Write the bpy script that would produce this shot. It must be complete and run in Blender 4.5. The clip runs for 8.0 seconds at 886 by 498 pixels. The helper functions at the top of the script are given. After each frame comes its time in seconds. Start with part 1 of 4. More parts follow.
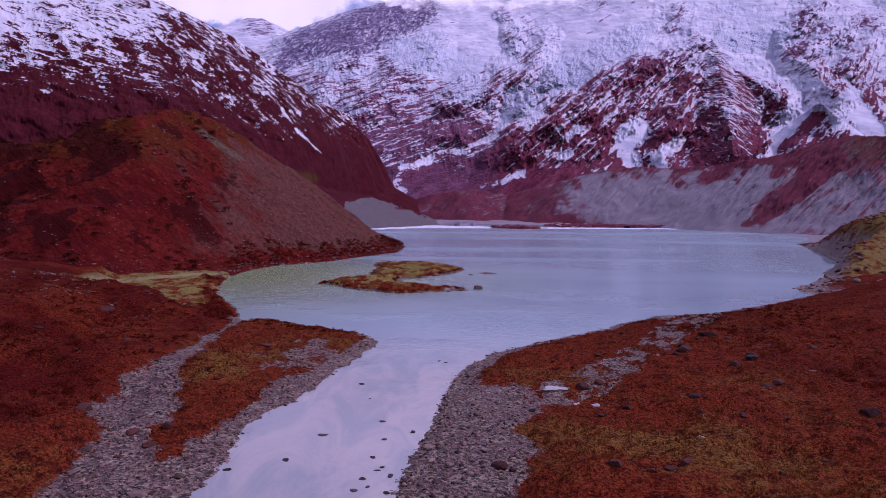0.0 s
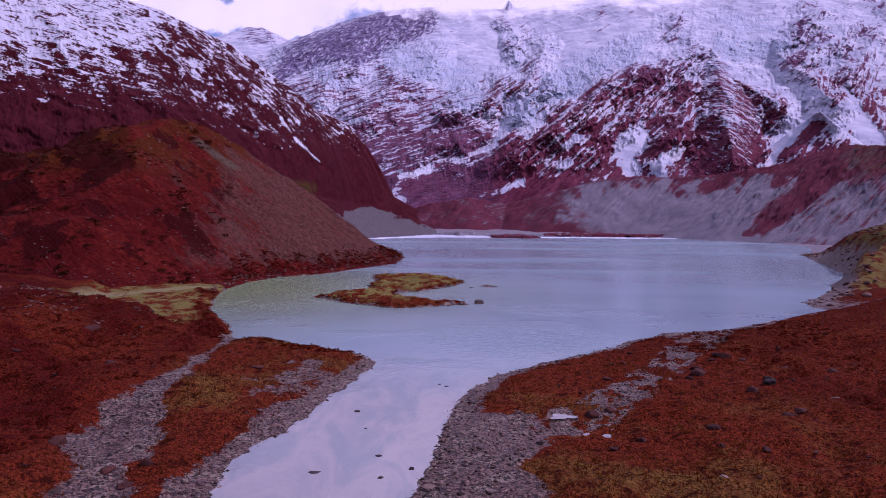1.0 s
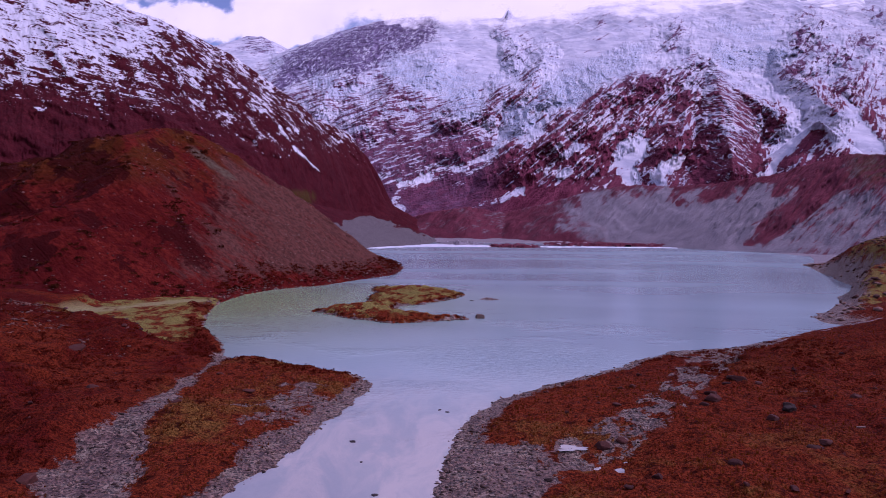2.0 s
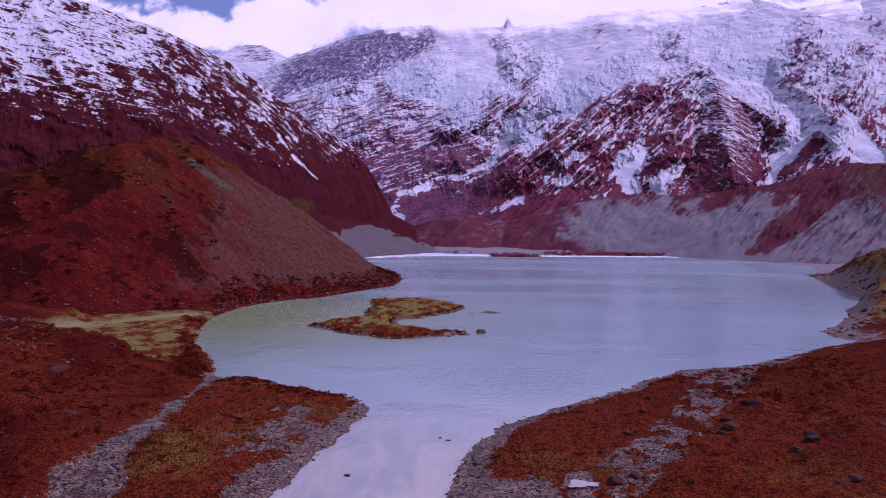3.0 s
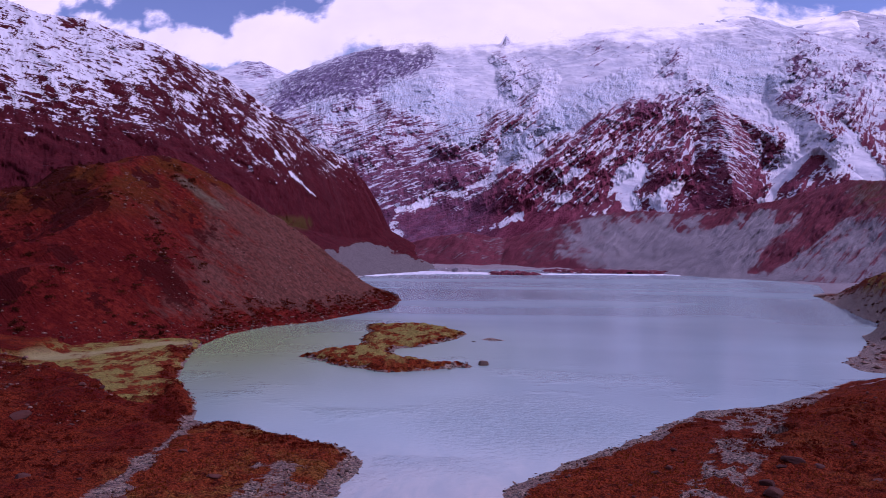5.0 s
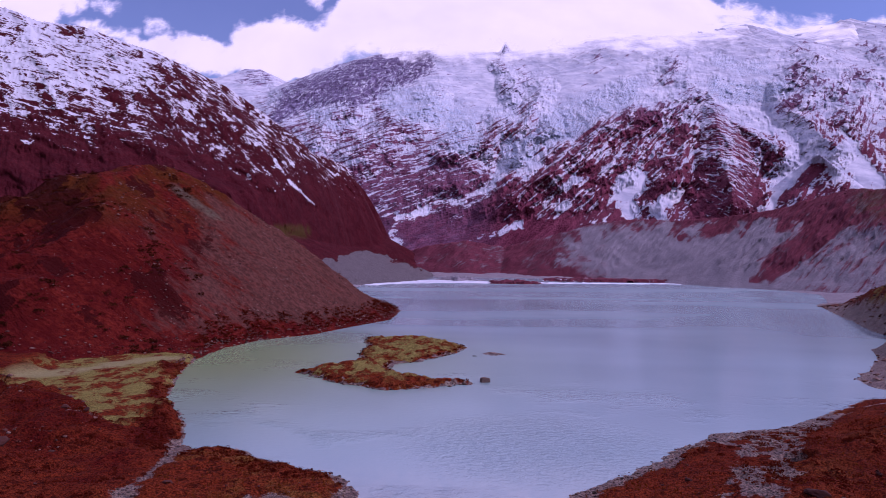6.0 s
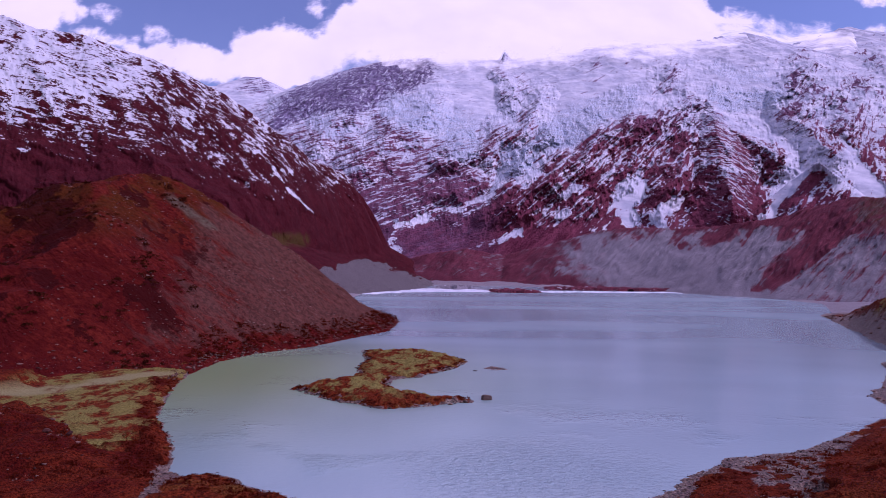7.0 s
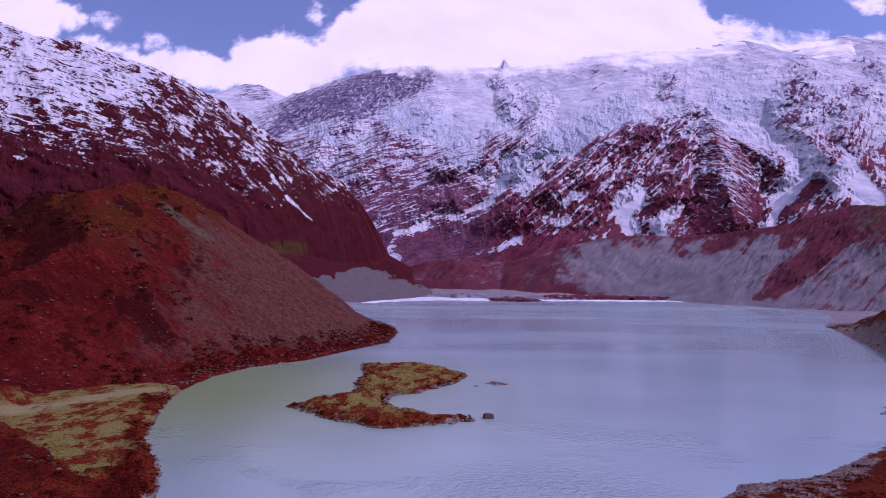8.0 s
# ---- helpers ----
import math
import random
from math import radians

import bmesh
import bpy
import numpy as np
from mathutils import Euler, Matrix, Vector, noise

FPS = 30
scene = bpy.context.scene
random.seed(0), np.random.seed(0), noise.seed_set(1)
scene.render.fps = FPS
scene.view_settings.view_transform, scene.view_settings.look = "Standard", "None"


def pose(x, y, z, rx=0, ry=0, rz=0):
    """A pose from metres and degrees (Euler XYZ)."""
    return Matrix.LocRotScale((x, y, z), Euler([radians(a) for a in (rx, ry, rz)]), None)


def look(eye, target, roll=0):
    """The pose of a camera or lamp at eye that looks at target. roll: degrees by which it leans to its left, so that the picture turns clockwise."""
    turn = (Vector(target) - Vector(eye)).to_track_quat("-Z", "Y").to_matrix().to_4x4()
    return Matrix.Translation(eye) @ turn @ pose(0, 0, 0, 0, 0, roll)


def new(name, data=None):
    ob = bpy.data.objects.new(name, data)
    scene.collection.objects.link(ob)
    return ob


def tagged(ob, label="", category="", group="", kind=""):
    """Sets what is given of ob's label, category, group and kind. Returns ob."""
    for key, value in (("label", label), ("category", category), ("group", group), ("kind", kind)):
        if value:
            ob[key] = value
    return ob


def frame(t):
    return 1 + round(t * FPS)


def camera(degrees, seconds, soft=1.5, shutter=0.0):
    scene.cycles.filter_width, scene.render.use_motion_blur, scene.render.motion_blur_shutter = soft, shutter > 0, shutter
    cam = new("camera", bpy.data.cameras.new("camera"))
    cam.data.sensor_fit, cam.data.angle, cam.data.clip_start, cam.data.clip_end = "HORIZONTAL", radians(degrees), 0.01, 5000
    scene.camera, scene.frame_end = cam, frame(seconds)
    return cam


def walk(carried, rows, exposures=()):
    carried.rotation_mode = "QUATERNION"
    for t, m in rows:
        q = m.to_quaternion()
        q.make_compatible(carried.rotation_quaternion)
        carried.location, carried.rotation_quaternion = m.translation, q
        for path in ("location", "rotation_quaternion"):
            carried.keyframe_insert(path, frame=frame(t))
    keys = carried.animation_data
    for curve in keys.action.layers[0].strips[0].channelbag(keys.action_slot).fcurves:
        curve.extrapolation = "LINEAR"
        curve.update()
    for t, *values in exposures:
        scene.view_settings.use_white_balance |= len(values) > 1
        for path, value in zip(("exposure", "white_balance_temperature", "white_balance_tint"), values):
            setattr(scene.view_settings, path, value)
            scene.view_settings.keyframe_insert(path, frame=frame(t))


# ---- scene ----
cam = camera(64.0, 8.0, soft=0.7)
walk(cam, [
    (0, look((0.439, 27.524, 28.498), (3.188, 127.319, 22.711), 0.655)),
    (0.5, look((0.417, 30.701, 29.109), (3.207, 130.528, 23.925), 0.665)),
    (1, look((0.393, 33.881, 29.741), (3.224, 133.735, 25.153), 0.675)),
    (1.5, look((0.367, 37.063, 30.393), (3.239, 136.941, 26.394), 0.685)),
    (3, look((0.274, 46.624, 32.472), (3.271, 146.553, 30.197), 0.716)),
    (3.5, look((0.239, 49.816, 33.205), (3.277, 149.756, 31.492), 0.727)),
    (4, look((0.200, 53.011, 33.959), (3.281, 152.957, 32.800), 0.738)),
    (4.5, look((0.160, 56.209, 34.733), (3.282, 156.158, 34.121), 0.750)),
    (6, look((0.024, 65.817, 37.177), (3.273, 165.759, 38.163), 0.785)),
    (6.5, look((-0.026, 69.024, 38.033), (3.266, 168.959, 39.538), 0.798)),
    (7, look((-0.079, 72.235, 38.909), (3.256, 172.159, 40.925), 0.810)),
    (7.5, look((-0.134, 75.447, 39.805), (3.245, 175.359, 42.325), 0.823)),
    (8, look((-0.191, 78.663, 40.721), (3.230, 178.559, 43.739), 0.836)),
], exposures=[(0.0, -0.33, 5470, 65), (8.0, -0.33, 5470, 65)])

# ---- light: high sun to the right through broken cloud, and the sky ----
SUN_DIR = Vector((0.68, -0.04, 0.70)).normalized()
sun_data = bpy.data.lights.new("sun", "SUN")
sun_data.energy, sun_data.angle, sun_data.color = 3.1, radians(1.5), (1.0, 0.95, 0.88)
sun = new("sun", sun_data)
sun.matrix_world = look(SUN_DIR * 500, (0, 0, 0))


class Nodes:
    """Short-hand to wire a node tree."""

    def __init__(self, tree):
        self.tree = tree
        tree.nodes.clear()

    def add(self, kind):
        return self.tree.nodes.new(kind)

    def put(self, target, value):
        if isinstance(value, bpy.types.NodeSocket):
            self.tree.links.new(value, target)
        else:
            target.default_value = value

    def noise(self, where, scale, detail=4.0, rough=0.55, warp=0.0, kind="FBM"):
        n = self.add("ShaderNodeTexNoise")
        n.noise_type = kind
        self.put(n.inputs["Vector"], where)
        self.put(n.inputs["Scale"], scale)
        self.put(n.inputs["Detail"], detail)
        self.put(n.inputs["Roughness"], rough)
        self.put(n.inputs["Distortion"], warp)
        return n.outputs["Fac"]

    def voronoi(self, where, scale, feature="F1", out="Distance"):
        n = self.add("ShaderNodeTexVoronoi")
        n.feature = feature
        self.put(n.inputs["Vector"], where)
        self.put(n.inputs["Scale"], scale)
        return n.outputs[out]

    def math(self, op, a, b=0.0, c=0.0):
        n = self.add("ShaderNodeMath")
        n.operation = op
        for socket, value in zip(n.inputs, (a, b, c)):
            self.put(socket, value)
        return n.outputs[0]

    def vmath(self, op, a, b=(0, 0, 0)):
        n = self.add("ShaderNodeVectorMath")
        n.operation = op
        self.put(n.inputs[0], a)
        self.put(n.inputs[1], b)
        return n.outputs[1] if op in ("DOT_PRODUCT", "LENGTH", "DISTANCE") else n.outputs[0]

    def span(self, value, low, high, to_low=0.0, to_high=1.0, smooth=True):
        n = self.add("ShaderNodeMapRange")
        n.interpolation_type = "SMOOTHSTEP" if smooth else "LINEAR"
        for socket, v in zip(n.inputs, (value, low, high, to_low, to_high)):
            self.put(socket, v)
        return n.outputs[0]

    def mix(self, fac, a, b):
        n = self.add("ShaderNodeMix")
        n.data_type = "RGBA"
        self.put(n.inputs[0], fac)
        self.put(n.inputs[6], a)
        self.put(n.inputs[7], b)
        return n.outputs[2]

    def attr(self, name):
        n = self.add("ShaderNodeAttribute")
        n.attribute_name = name
        return n.outputs["Fac"]

    def stretch(self, where, x, y, z):
        n = self.add("ShaderNodeMapping")
        self.put(n.inputs["Vector"], where)
        n.inputs["Scale"].default_value = (x, y, z)
        return n.outputs[0]

    def streak(self, where, tilt, along, across, detail=3.6, rough=0.8, warp=0.25):
        """Noise drawn out along lines that climb to the right at tilt degrees."""
        turned = self.add("ShaderNodeMapping")
        self.put(turned.inputs["Vector"], where)
        turned.inputs["Rotation"].default_value = (0, radians(tilt), 0)
        return self.noise(self.stretch(turned.outputs[0], 1 / along, 1 / along, 1 / across), 1.0, detail, rough, warp)

    def run(self, where, direction):
        """Coordinates along a level direction and up."""
        n = self.add("ShaderNodeCombineXYZ")
        self.put(n.inputs[0], self.vmath("DOT_PRODUCT", where, direction))
        self.put(n.inputs[2], self.vmath("DOT_PRODUCT", where, (0, 0, 1)))
        return n.outputs[0]

    def bump(self, height, strength, distance, after=None):
        n = self.add("ShaderNodeBump")
        n.inputs["Strength"].default_value, n.inputs["Distance"].default_value = strength, distance
        self.put(n.inputs["Height"], height)
        if after is not None:
            self.put(n.inputs["Normal"], after)
        return n.outputs[0]


world = bpy.data.worlds.new("sky")
scene.world = world
world.use_nodes = True
w = Nodes(world.node_tree)
sky = w.add("ShaderNodeTexSky")
sky.sky_type, sky.sun_disc = "NISHITA", False
sky.sun_elevation = math.asin(SUN_DIR.z)
sky.sun_rotation = math.atan2(SUN_DIR.x, SUN_DIR.y)
sky.altitude, sky.air_density, sky.dust_density, sky.ozone_density = 800, 1.2, 0.0, 4.0
way = w.add("ShaderNodeTexCoord").outputs["Generated"]
puffs = w.noise(w.stretch(way, 1.0, 1.0, 1.7), 4.2, 7.0, 0.56, 0.25)
wisps = w.noise(w.stretch(way, 1.0, 1.0, 2.6), 1.6, 3.0, 0.5)
cover = w.math("ADD", w.math("MULTIPLY", puffs, 0.75), w.math("MULTIPLY", wisps, 0.45))
cover = w.math("ADD", 0.47, w.math("MULTIPLY", w.math("SUBTRACT", cover, 0.6), 1.5))
# open blue gaps over the left shoulder and over the right-hand summits
cap = w.vmath("DISTANCE", w.vmath("NORMALIZE", way), Vector((0.1, 0.9, 0.42)).normalized())
cover = w.math("ADD", cover, w.span(cap, 0.75, 0.2, 0.0, 0.24))
for gap, size, depth in (((-0.27, 0.9, 0.33), 0.32, 1.4), ((0.55, 0.9, 0.38), 0.24, 1.4)):
    near = w.vmath("DISTANCE", w.vmath("NORMALIZE", way), Vector(gap).normalized())
    cover = w.math("SUBTRACT", cover, w.span(near, size, 0.0, 0.0, depth))
cloud = w.span(cover, 0.44, 0.6)
shade = w.span(w.noise(way, 6.0, 5.0), 0.3, 0.75)
cloud_colour = w.mix(shade, (9.0, 8.9, 9.0, 1), (13.5, 13.2, 12.8, 1))
cloud = w.math("MAXIMUM", cloud, 0.045)
back = w.add("ShaderNodeBackground")
w.put(back.inputs["Color"], w.mix(cloud, sky.outputs[0], cloud_colour))
back.inputs["Strength"].default_value = 0.1
w.put(w.add("ShaderNodeOutputWorld").inputs["Surface"], back.outputs[0])


# ---- numbers: noise, ridges and shores ----
TABLE = np.random.RandomState(7).permutation(512)
ANGLE = np.random.RandomState(8).rand(512) * 2 * np.pi


def lattice(i, j, seed):
    return TABLE[(TABLE[(i + 37 * seed) & 511] + j) & 511]


def perlin(x, y, seed=0):
    i, j = np.floor(x).astype(int), np.floor(y).astype(int)
    u, v = x - i, y - j
    su, sv = u * u * u * (u * (6 * u - 15) + 10), v * v * v * (v * (6 * v - 15) + 10)

    def corner(a, b):
        turn = ANGLE[lattice(i + a, j + b, seed)]
        return np.cos(turn) * (u - a) + np.sin(turn) * (v - b)

    low = corner(0, 0) * (1 - su) + corner(1, 0) * su
    high = corner(0, 1) * (1 - su) + corner(1, 1) * su
    return (low * (1 - sv) + high * sv) * 1.5


def fbm(x, y, octaves=4, seed=0, gain=0.5):
    total, amp = 0, 1.0
    for k in range(octaves):
        total = total + amp * perlin(x * 2**k + 17.3 * k, y * 2**k - 9.1 * k, seed + k)
        amp *= gain
    return total


def ridged(x, y, octaves=4, seed=0, gain=0.5):
    total, amp, carry = 0, 1.0, 1.0
    for k in range(octaves):
        layer = (1 - np.abs(perlin(x * 2**k + 5.7 * k, y * 2**k + 3.3 * k, seed + k))) ** 2
        total = total + amp * layer * carry
        carry = np.clip(layer * 1.4, 0, 1)
        amp *= gain
    return total


def step(value, low, high):
    s = np.clip((value - low) / (high - low), 0, 1)
    return s * s * (3 - 2 * s)


def ridge(x, y, crest, slope, far=1e9):
    """The height of a ridge whose flanks fall away from the crest line at the given slope."""
    best = np.full(x.shape, -1e9)
    for (x0, y0, z0), (x1, y1, z1) in zip(crest, crest[1:]):
        dx, dy = x1 - x0, y1 - y0
        s = np.clip(((x - x0) * dx + (y - y0) * dy) / (dx * dx + dy * dy), 0, 1)
        gap = np.hypot(x - x0 - s * dx, y - y0 - s * dy)
        best = np.maximum(best, z0 + s * (z1 - z0) - slope * gap)
    return best


def near_line(x, y, line):
    """Distance to an open line."""
    best = np.full(x.shape, 1e18)
    for (x0, y0), (x1, y1) in zip(line, line[1:]):
        dx, dy = x1 - x0, y1 - y0
        s = np.clip(((x - x0) * dx + (y - y0) * dy) / (dx * dx + dy * dy), 0, 1)
        best = np.minimum(best, (x - x0 - s * dx) ** 2 + (y - y0 - s * dy) ** 2)
    return np.sqrt(best)


def outside(x, y, loop):
    """Signed distance to a closed outline: positive outside it."""
    closed = loop + loop[:1]
    inside = np.zeros(x.shape, bool)
    for (x0, y0), (x1, y1) in zip(closed, closed[1:]):
        if y0 != y1:
            inside ^= ((y0 > y) != (y1 > y)) & (x < (x1 - x0) * (y - y0) / (y1 - y0) + x0)
    return np.where(inside, -1.0, 1.0) * near_line(x, y, closed)


RIGHT_SHORE = [(-60, -500), (-22, -120), (-8, 20), (-4, 83), (-2.6, 96), (0, 111), (2.2, 121), (3.7, 134), (7.8, 153), (13.9, 164), (24.8, 177), (38.5, 189), (52, 204), (64.7, 216), (81, 221), (98, 234), (121, 254), (129, 254), (142, 255), (158, 259), (146, 264), (137, 267), (134, 271), (136, 279), (139, 287), (154, 304), (174, 329), (185, 348), (193, 363), (203, 368), (230, 398), (237, 420), (250, 455), (270, 496), (278, 520), (311, 597), (334, 655), (366, 690), (443, 837), (453, 997), (446, 1110)]
FAR_SHORE = [(440, 1240), (400, 1290), (252, 1291), (150, 1300), (60, 1320), (10, 1290), (-40, 1150), (-70, 960), (-72, 860)]
LEFT_SHORE = [(-60, 760), (-40, 640), (-18, 575), (-13, 542), (-17, 477), (-35, 433), (-49, 397), (-68, 373), (-77, 344), (-77, 308), (-72, 282), (-64, 250), (-52, 226), (-45, 205), (-42.3, 202), (-37.4, 204.4), (-26, 194), (-13, 185.5), (-9, 177), (-11.2, 162), (-14.8, 148), (-16, 137), (-19.5, 128), (-21.8, 121), (-22.2, 109), (-22.4, 96), (-21.7, 83), (-28, 20), (-44, -120), (-90, -500)]
SHORE = RIGHT_SHORE + FAR_SHORE + LEFT_SHORE
PENINSULA = [(-28.5, 103), (-26.5, 110), (-26, 122), (-24, 130), (-21.5, 144), (-17.5, 152), (-12.5, 178), (-16, 186), (-27, 193), (-37, 202), (-42.5, 198), (-42, 176), (-38, 144), (-34.5, 130), (-31, 114)]
RIGHT_GRASS = [(-40, -500), (-2, -120), (8, 20), (10.2, 96), (14.3, 107), (12.6, 116), (19, 126), (22, 130), (29, 133), (43, 152), (61, 178), (76, 204), (90, 218), (110, 240), (140, 262), (190, 300), (600, 300), (600, -500)]
RIGHT_LOBE = [(9.0, 137), (12, 151), (20, 167), (30, 176.5), (45, 190.5), (58.5, 206.5), (62, 202), (55, 187), (38, 158), (25, 142), (14, 137)]
LEFT_GRASS = [(-110, -500), (-62, -120), (-42, 20), (-38, 60), (-37, 93), (-37, 103), (-37.5, 110), (-43.5, 120), (-45, 126), (-44.5, 135), (-44, 146), (-44.5, 162), (-44.5, 182), (-47, 203), (-55, 226), (-67, 250), (-75, 282), (-80, 308), (-80, 345), (-71, 375), (-60, 420), (-400, 420), (-400, -500)]


MOSS = [(-112, 254), (-116, 290), (-113, 333), (-106, 372), (-84, 350), (-80, 318), (-75, 284), (-60, 234), (-56, 214), (-64, 212), (-82, 229), (-97, 238)]
POINT_GREEN = [(146, 296), (160, 325), (185, 352), (225, 400), (270, 470), (330, 560), (400, 600), (380, 500), (260, 380), (190, 300)]


PUDDLES = [(21, 135.6, 1.9, 1.3), (66, 188, 2.6, 2.2)]


def scrubby(x, y):
    """Where scrub grows on the banks (0 to 1)."""
    return np.maximum(step(-x, 40, 52), 0.6 * step(x + 0.35 * (y - 100), 50, 85))


def lay(x, y):
    """Lie of the land round the lake: height, gravel and yellow moss (0 to 1)."""
    wx = x + 0.8 * fbm(x / 6, y / 6, 4, 3, 0.6)
    wy = y + 0.8 * fbm(x / 6, y / 6, 4, 5, 0.6)
    off = outside(wx, wy, SHORE)
    land = np.clip(off, 0, None)
    z = np.where(off > 0, 0.9 * (1 - np.exp(-land / 5)) + 0.012 * np.clip(land, 0, 90), np.maximum(off * 0.22, -3.0))
    grass = -np.minimum.reduce([outside(wx, wy, loop) for loop in (PENINSULA, RIGHT_GRASS, RIGHT_LOBE, LEFT_GRASS)])
    rag = grass + 1.3 * fbm(x / 7, y / 7, 4, 11, 0.6) + 0.3
    green = step(rag, -1.8, 1.6)
    bare = step(9 - np.hypot((x + 21.5) * 1.2, (y - 160) * 0.55) + 6 * fbm(x / 6, y / 6, 4, 15, 0.65), 0, 6)
    green = green * (1 - 0.62 * bare)
    green = np.maximum(green, 0.8 * step(fbm(x / 4.5, y / 6, 5, 17, 0.65), -0.12, 0.3) * step(x, 12, 20) * step(off, 3, 6))
    z = z + np.where(off > 0, 0.55 * step(grass, -1, 3), 0)
    # banks that rise away from the river
    z = z + 5.0 * step(x, 55, 150) * step(y, 120, 220) * step(land, 0, 30) * step(y, 420, 260)
    z = z + 2.5 * step(x, 20, 120) * step(land, 4, 40) * step(y, 420, 240)
    left = np.clip(-46 - x, 0, None) * step(y, 420, 200) * step(land, 0, 14)
    z = z + 0.06 * left + 5 * step(left, 12, 60) * step(y, 60, 130) * step(y, 230, 170)
    z = np.where((x > 120) & (y > 270) & (off > 0), np.maximum(z, step(land, 0, 16) * ridge(wx, wy, [(146, 296, 4), (168, 318, 10), (200, 352, 17), (262, 415, 29), (340, 470, 42), (520, 560, 64), (760, 640, 92)], 0.34)), z)
    out = step(np.hypot(x, y - 150), 260, 900)
    swell = fbm(x / 34, y / 34, 3, 21) * 1.6 + fbm(x / 7, y / 7, 4, 25) * (0.45 + 0.9 * step(x, 120, 160) * step(y, 270, 300)) + ridged(x / 22, y / 22, 3, 27) * 1.3 * step(-x, 52, 75)
    z = z + np.where(off > 0, swell * step(land, 2, 24), 0.0)
    z = z + 0.012 * land * out
    # far banks carry only a narrow strip of shingle
    far = step(y, 225, 245)
    strip = 1.0 + 13.0 * step(x, 110, 140) * step(y, 262, 275)
    green = np.where(far > 0.5, step(land + 2.0 * fbm(x / 6, y / 6, 3, 13), 0.2 * strip, 1.2 * strip), np.maximum(green, far * step(land, 0.2, 1.2)))
    head = np.maximum(step(x, 250, 320) * step(y, 640, 700), np.maximum(step(y, 560, 620) * step(x, 120, 40), step(y, 960, 1020)))
    green = green * (1 - head)
    for px, py, wide, deep in PUDDLES:
        dip = step(np.hypot((x - px) / wide, (y - py) / deep), 1.5, 0.9)
        z = z + dip * (0.62 - z)
        green = green * (1 - dip)
    lumps = (ridged(x / 3.1, y / 3.1, 4, 31) - 0.9) * 0.36
    z = np.where(off > 2, np.maximum(z, 0.12), z)
    green = np.maximum(green, step(-x, 44, 48) * step(y, 203, 212) * step(y, 470, 440) * step(land, 0.2, 1.0))
    z = z + np.where(off > -1, lumps * green, 0) + (1 - green) * fbm(x / 0.9, y / 0.9, 2, 37) * 0.07
    mounds = 1.5 * step(fbm(x / 9, y / 9, 3, 47), -0.15, 0.5) * step(land, 0.3, 2.5) * step(land, 15, 8) * step(-x, 44, 50) * step(y, 203, 212) * step(y, 420, 380)
    rolls = 1.6 * step(fbm(x / 15, y / 15, 3, 46), 0.0, 0.6) * step(scrubby(x, y), 0.2, 0.9) * step(land, 6, 20) * step(y, 235, 215)
    z = z + np.where(off > 0, mounds + rolls, 0)
    moss = step(-outside(wx, wy, MOSS) + 8 * fbm(x / 12, y / 12, 4, 41) + 1.5, 0, 4)
    moss = np.maximum(moss, 0.8 * step(-outside(wx, wy, POINT_GREEN) + 5 + 16 * fbm(x / 16, y / 16, 4, 43), 0, 8))
    z = np.where((moss * (x < 0) > 0) & (off > 1.5), z + moss * (1.1 + 0.25 * fbm(x / 5, y / 5, 3, 45) - z) * 0.7, z)
    scrub = scrubby(x, y) * step(land, 0, 4) * (1 - moss)
    moss = np.where(off > 0, moss, 0)
    return z, 1 - green + head * np.maximum(step(y, 600, 900), step(x, 250, 320)), moss, off, scrub


def sheet(name, x, y, z, material, masks=(), keep=None):
    """A terrain sheet from a grid of heights; keep: which points stay."""
    rows, cols = x.shape
    corner = np.arange(rows * cols).reshape(rows, cols)
    quads = np.stack([corner[:-1, :-1], corner[:-1, 1:], corner[1:, 1:], corner[1:, :-1]], -1).reshape(-1, 4)
    points = np.stack([x, y, z], -1).reshape(-1, 3)
    names = dict(masks)
    if keep is not None:
        quads = quads[keep.reshape(-1)[quads].any(1)]
        used, flat = np.unique(quads, return_inverse=True)
        quads, points = flat.reshape(-1, 4), points[used]
    mesh = bpy.data.meshes.new(name)
    mesh.vertices.add(len(points))
    mesh.vertices.foreach_set("co", points.astype(np.float32).ravel())
    mesh.loops.add(quads.size)
    mesh.loops.foreach_set("vertex_index", quads.astype(np.int32).ravel())
    mesh.polygons.add(len(quads))
    mesh.polygons.foreach_set("loop_start", np.arange(0, quads.size, 4, dtype=np.int32))
    mesh.polygons.foreach_set("use_smooth", np.ones(len(quads), bool))
    mesh.update(calc_edges=True)
    for key, values in names.items():
        values = values.reshape(-1)
        if keep is not None:
            values = values[used]
        mesh.attributes.new(key, "FLOAT", "POINT").data.foreach_set("value", values.astype(np.float32))
    mesh.materials.append(material)
    return new(name, mesh)


# ---- materials ----
def material(name):
    m = bpy.data.materials.new(name)
    m.use_nodes = True
    n = Nodes(m.node_tree)
    shader = n.add("ShaderNodeBsdfPrincipled")
    n.put(n.add("ShaderNodeOutputMaterial").inputs["Surface"], shader.outputs[0])
    return m, n, shader.inputs, n.add("ShaderNodeNewGeometry").outputs["Position"]


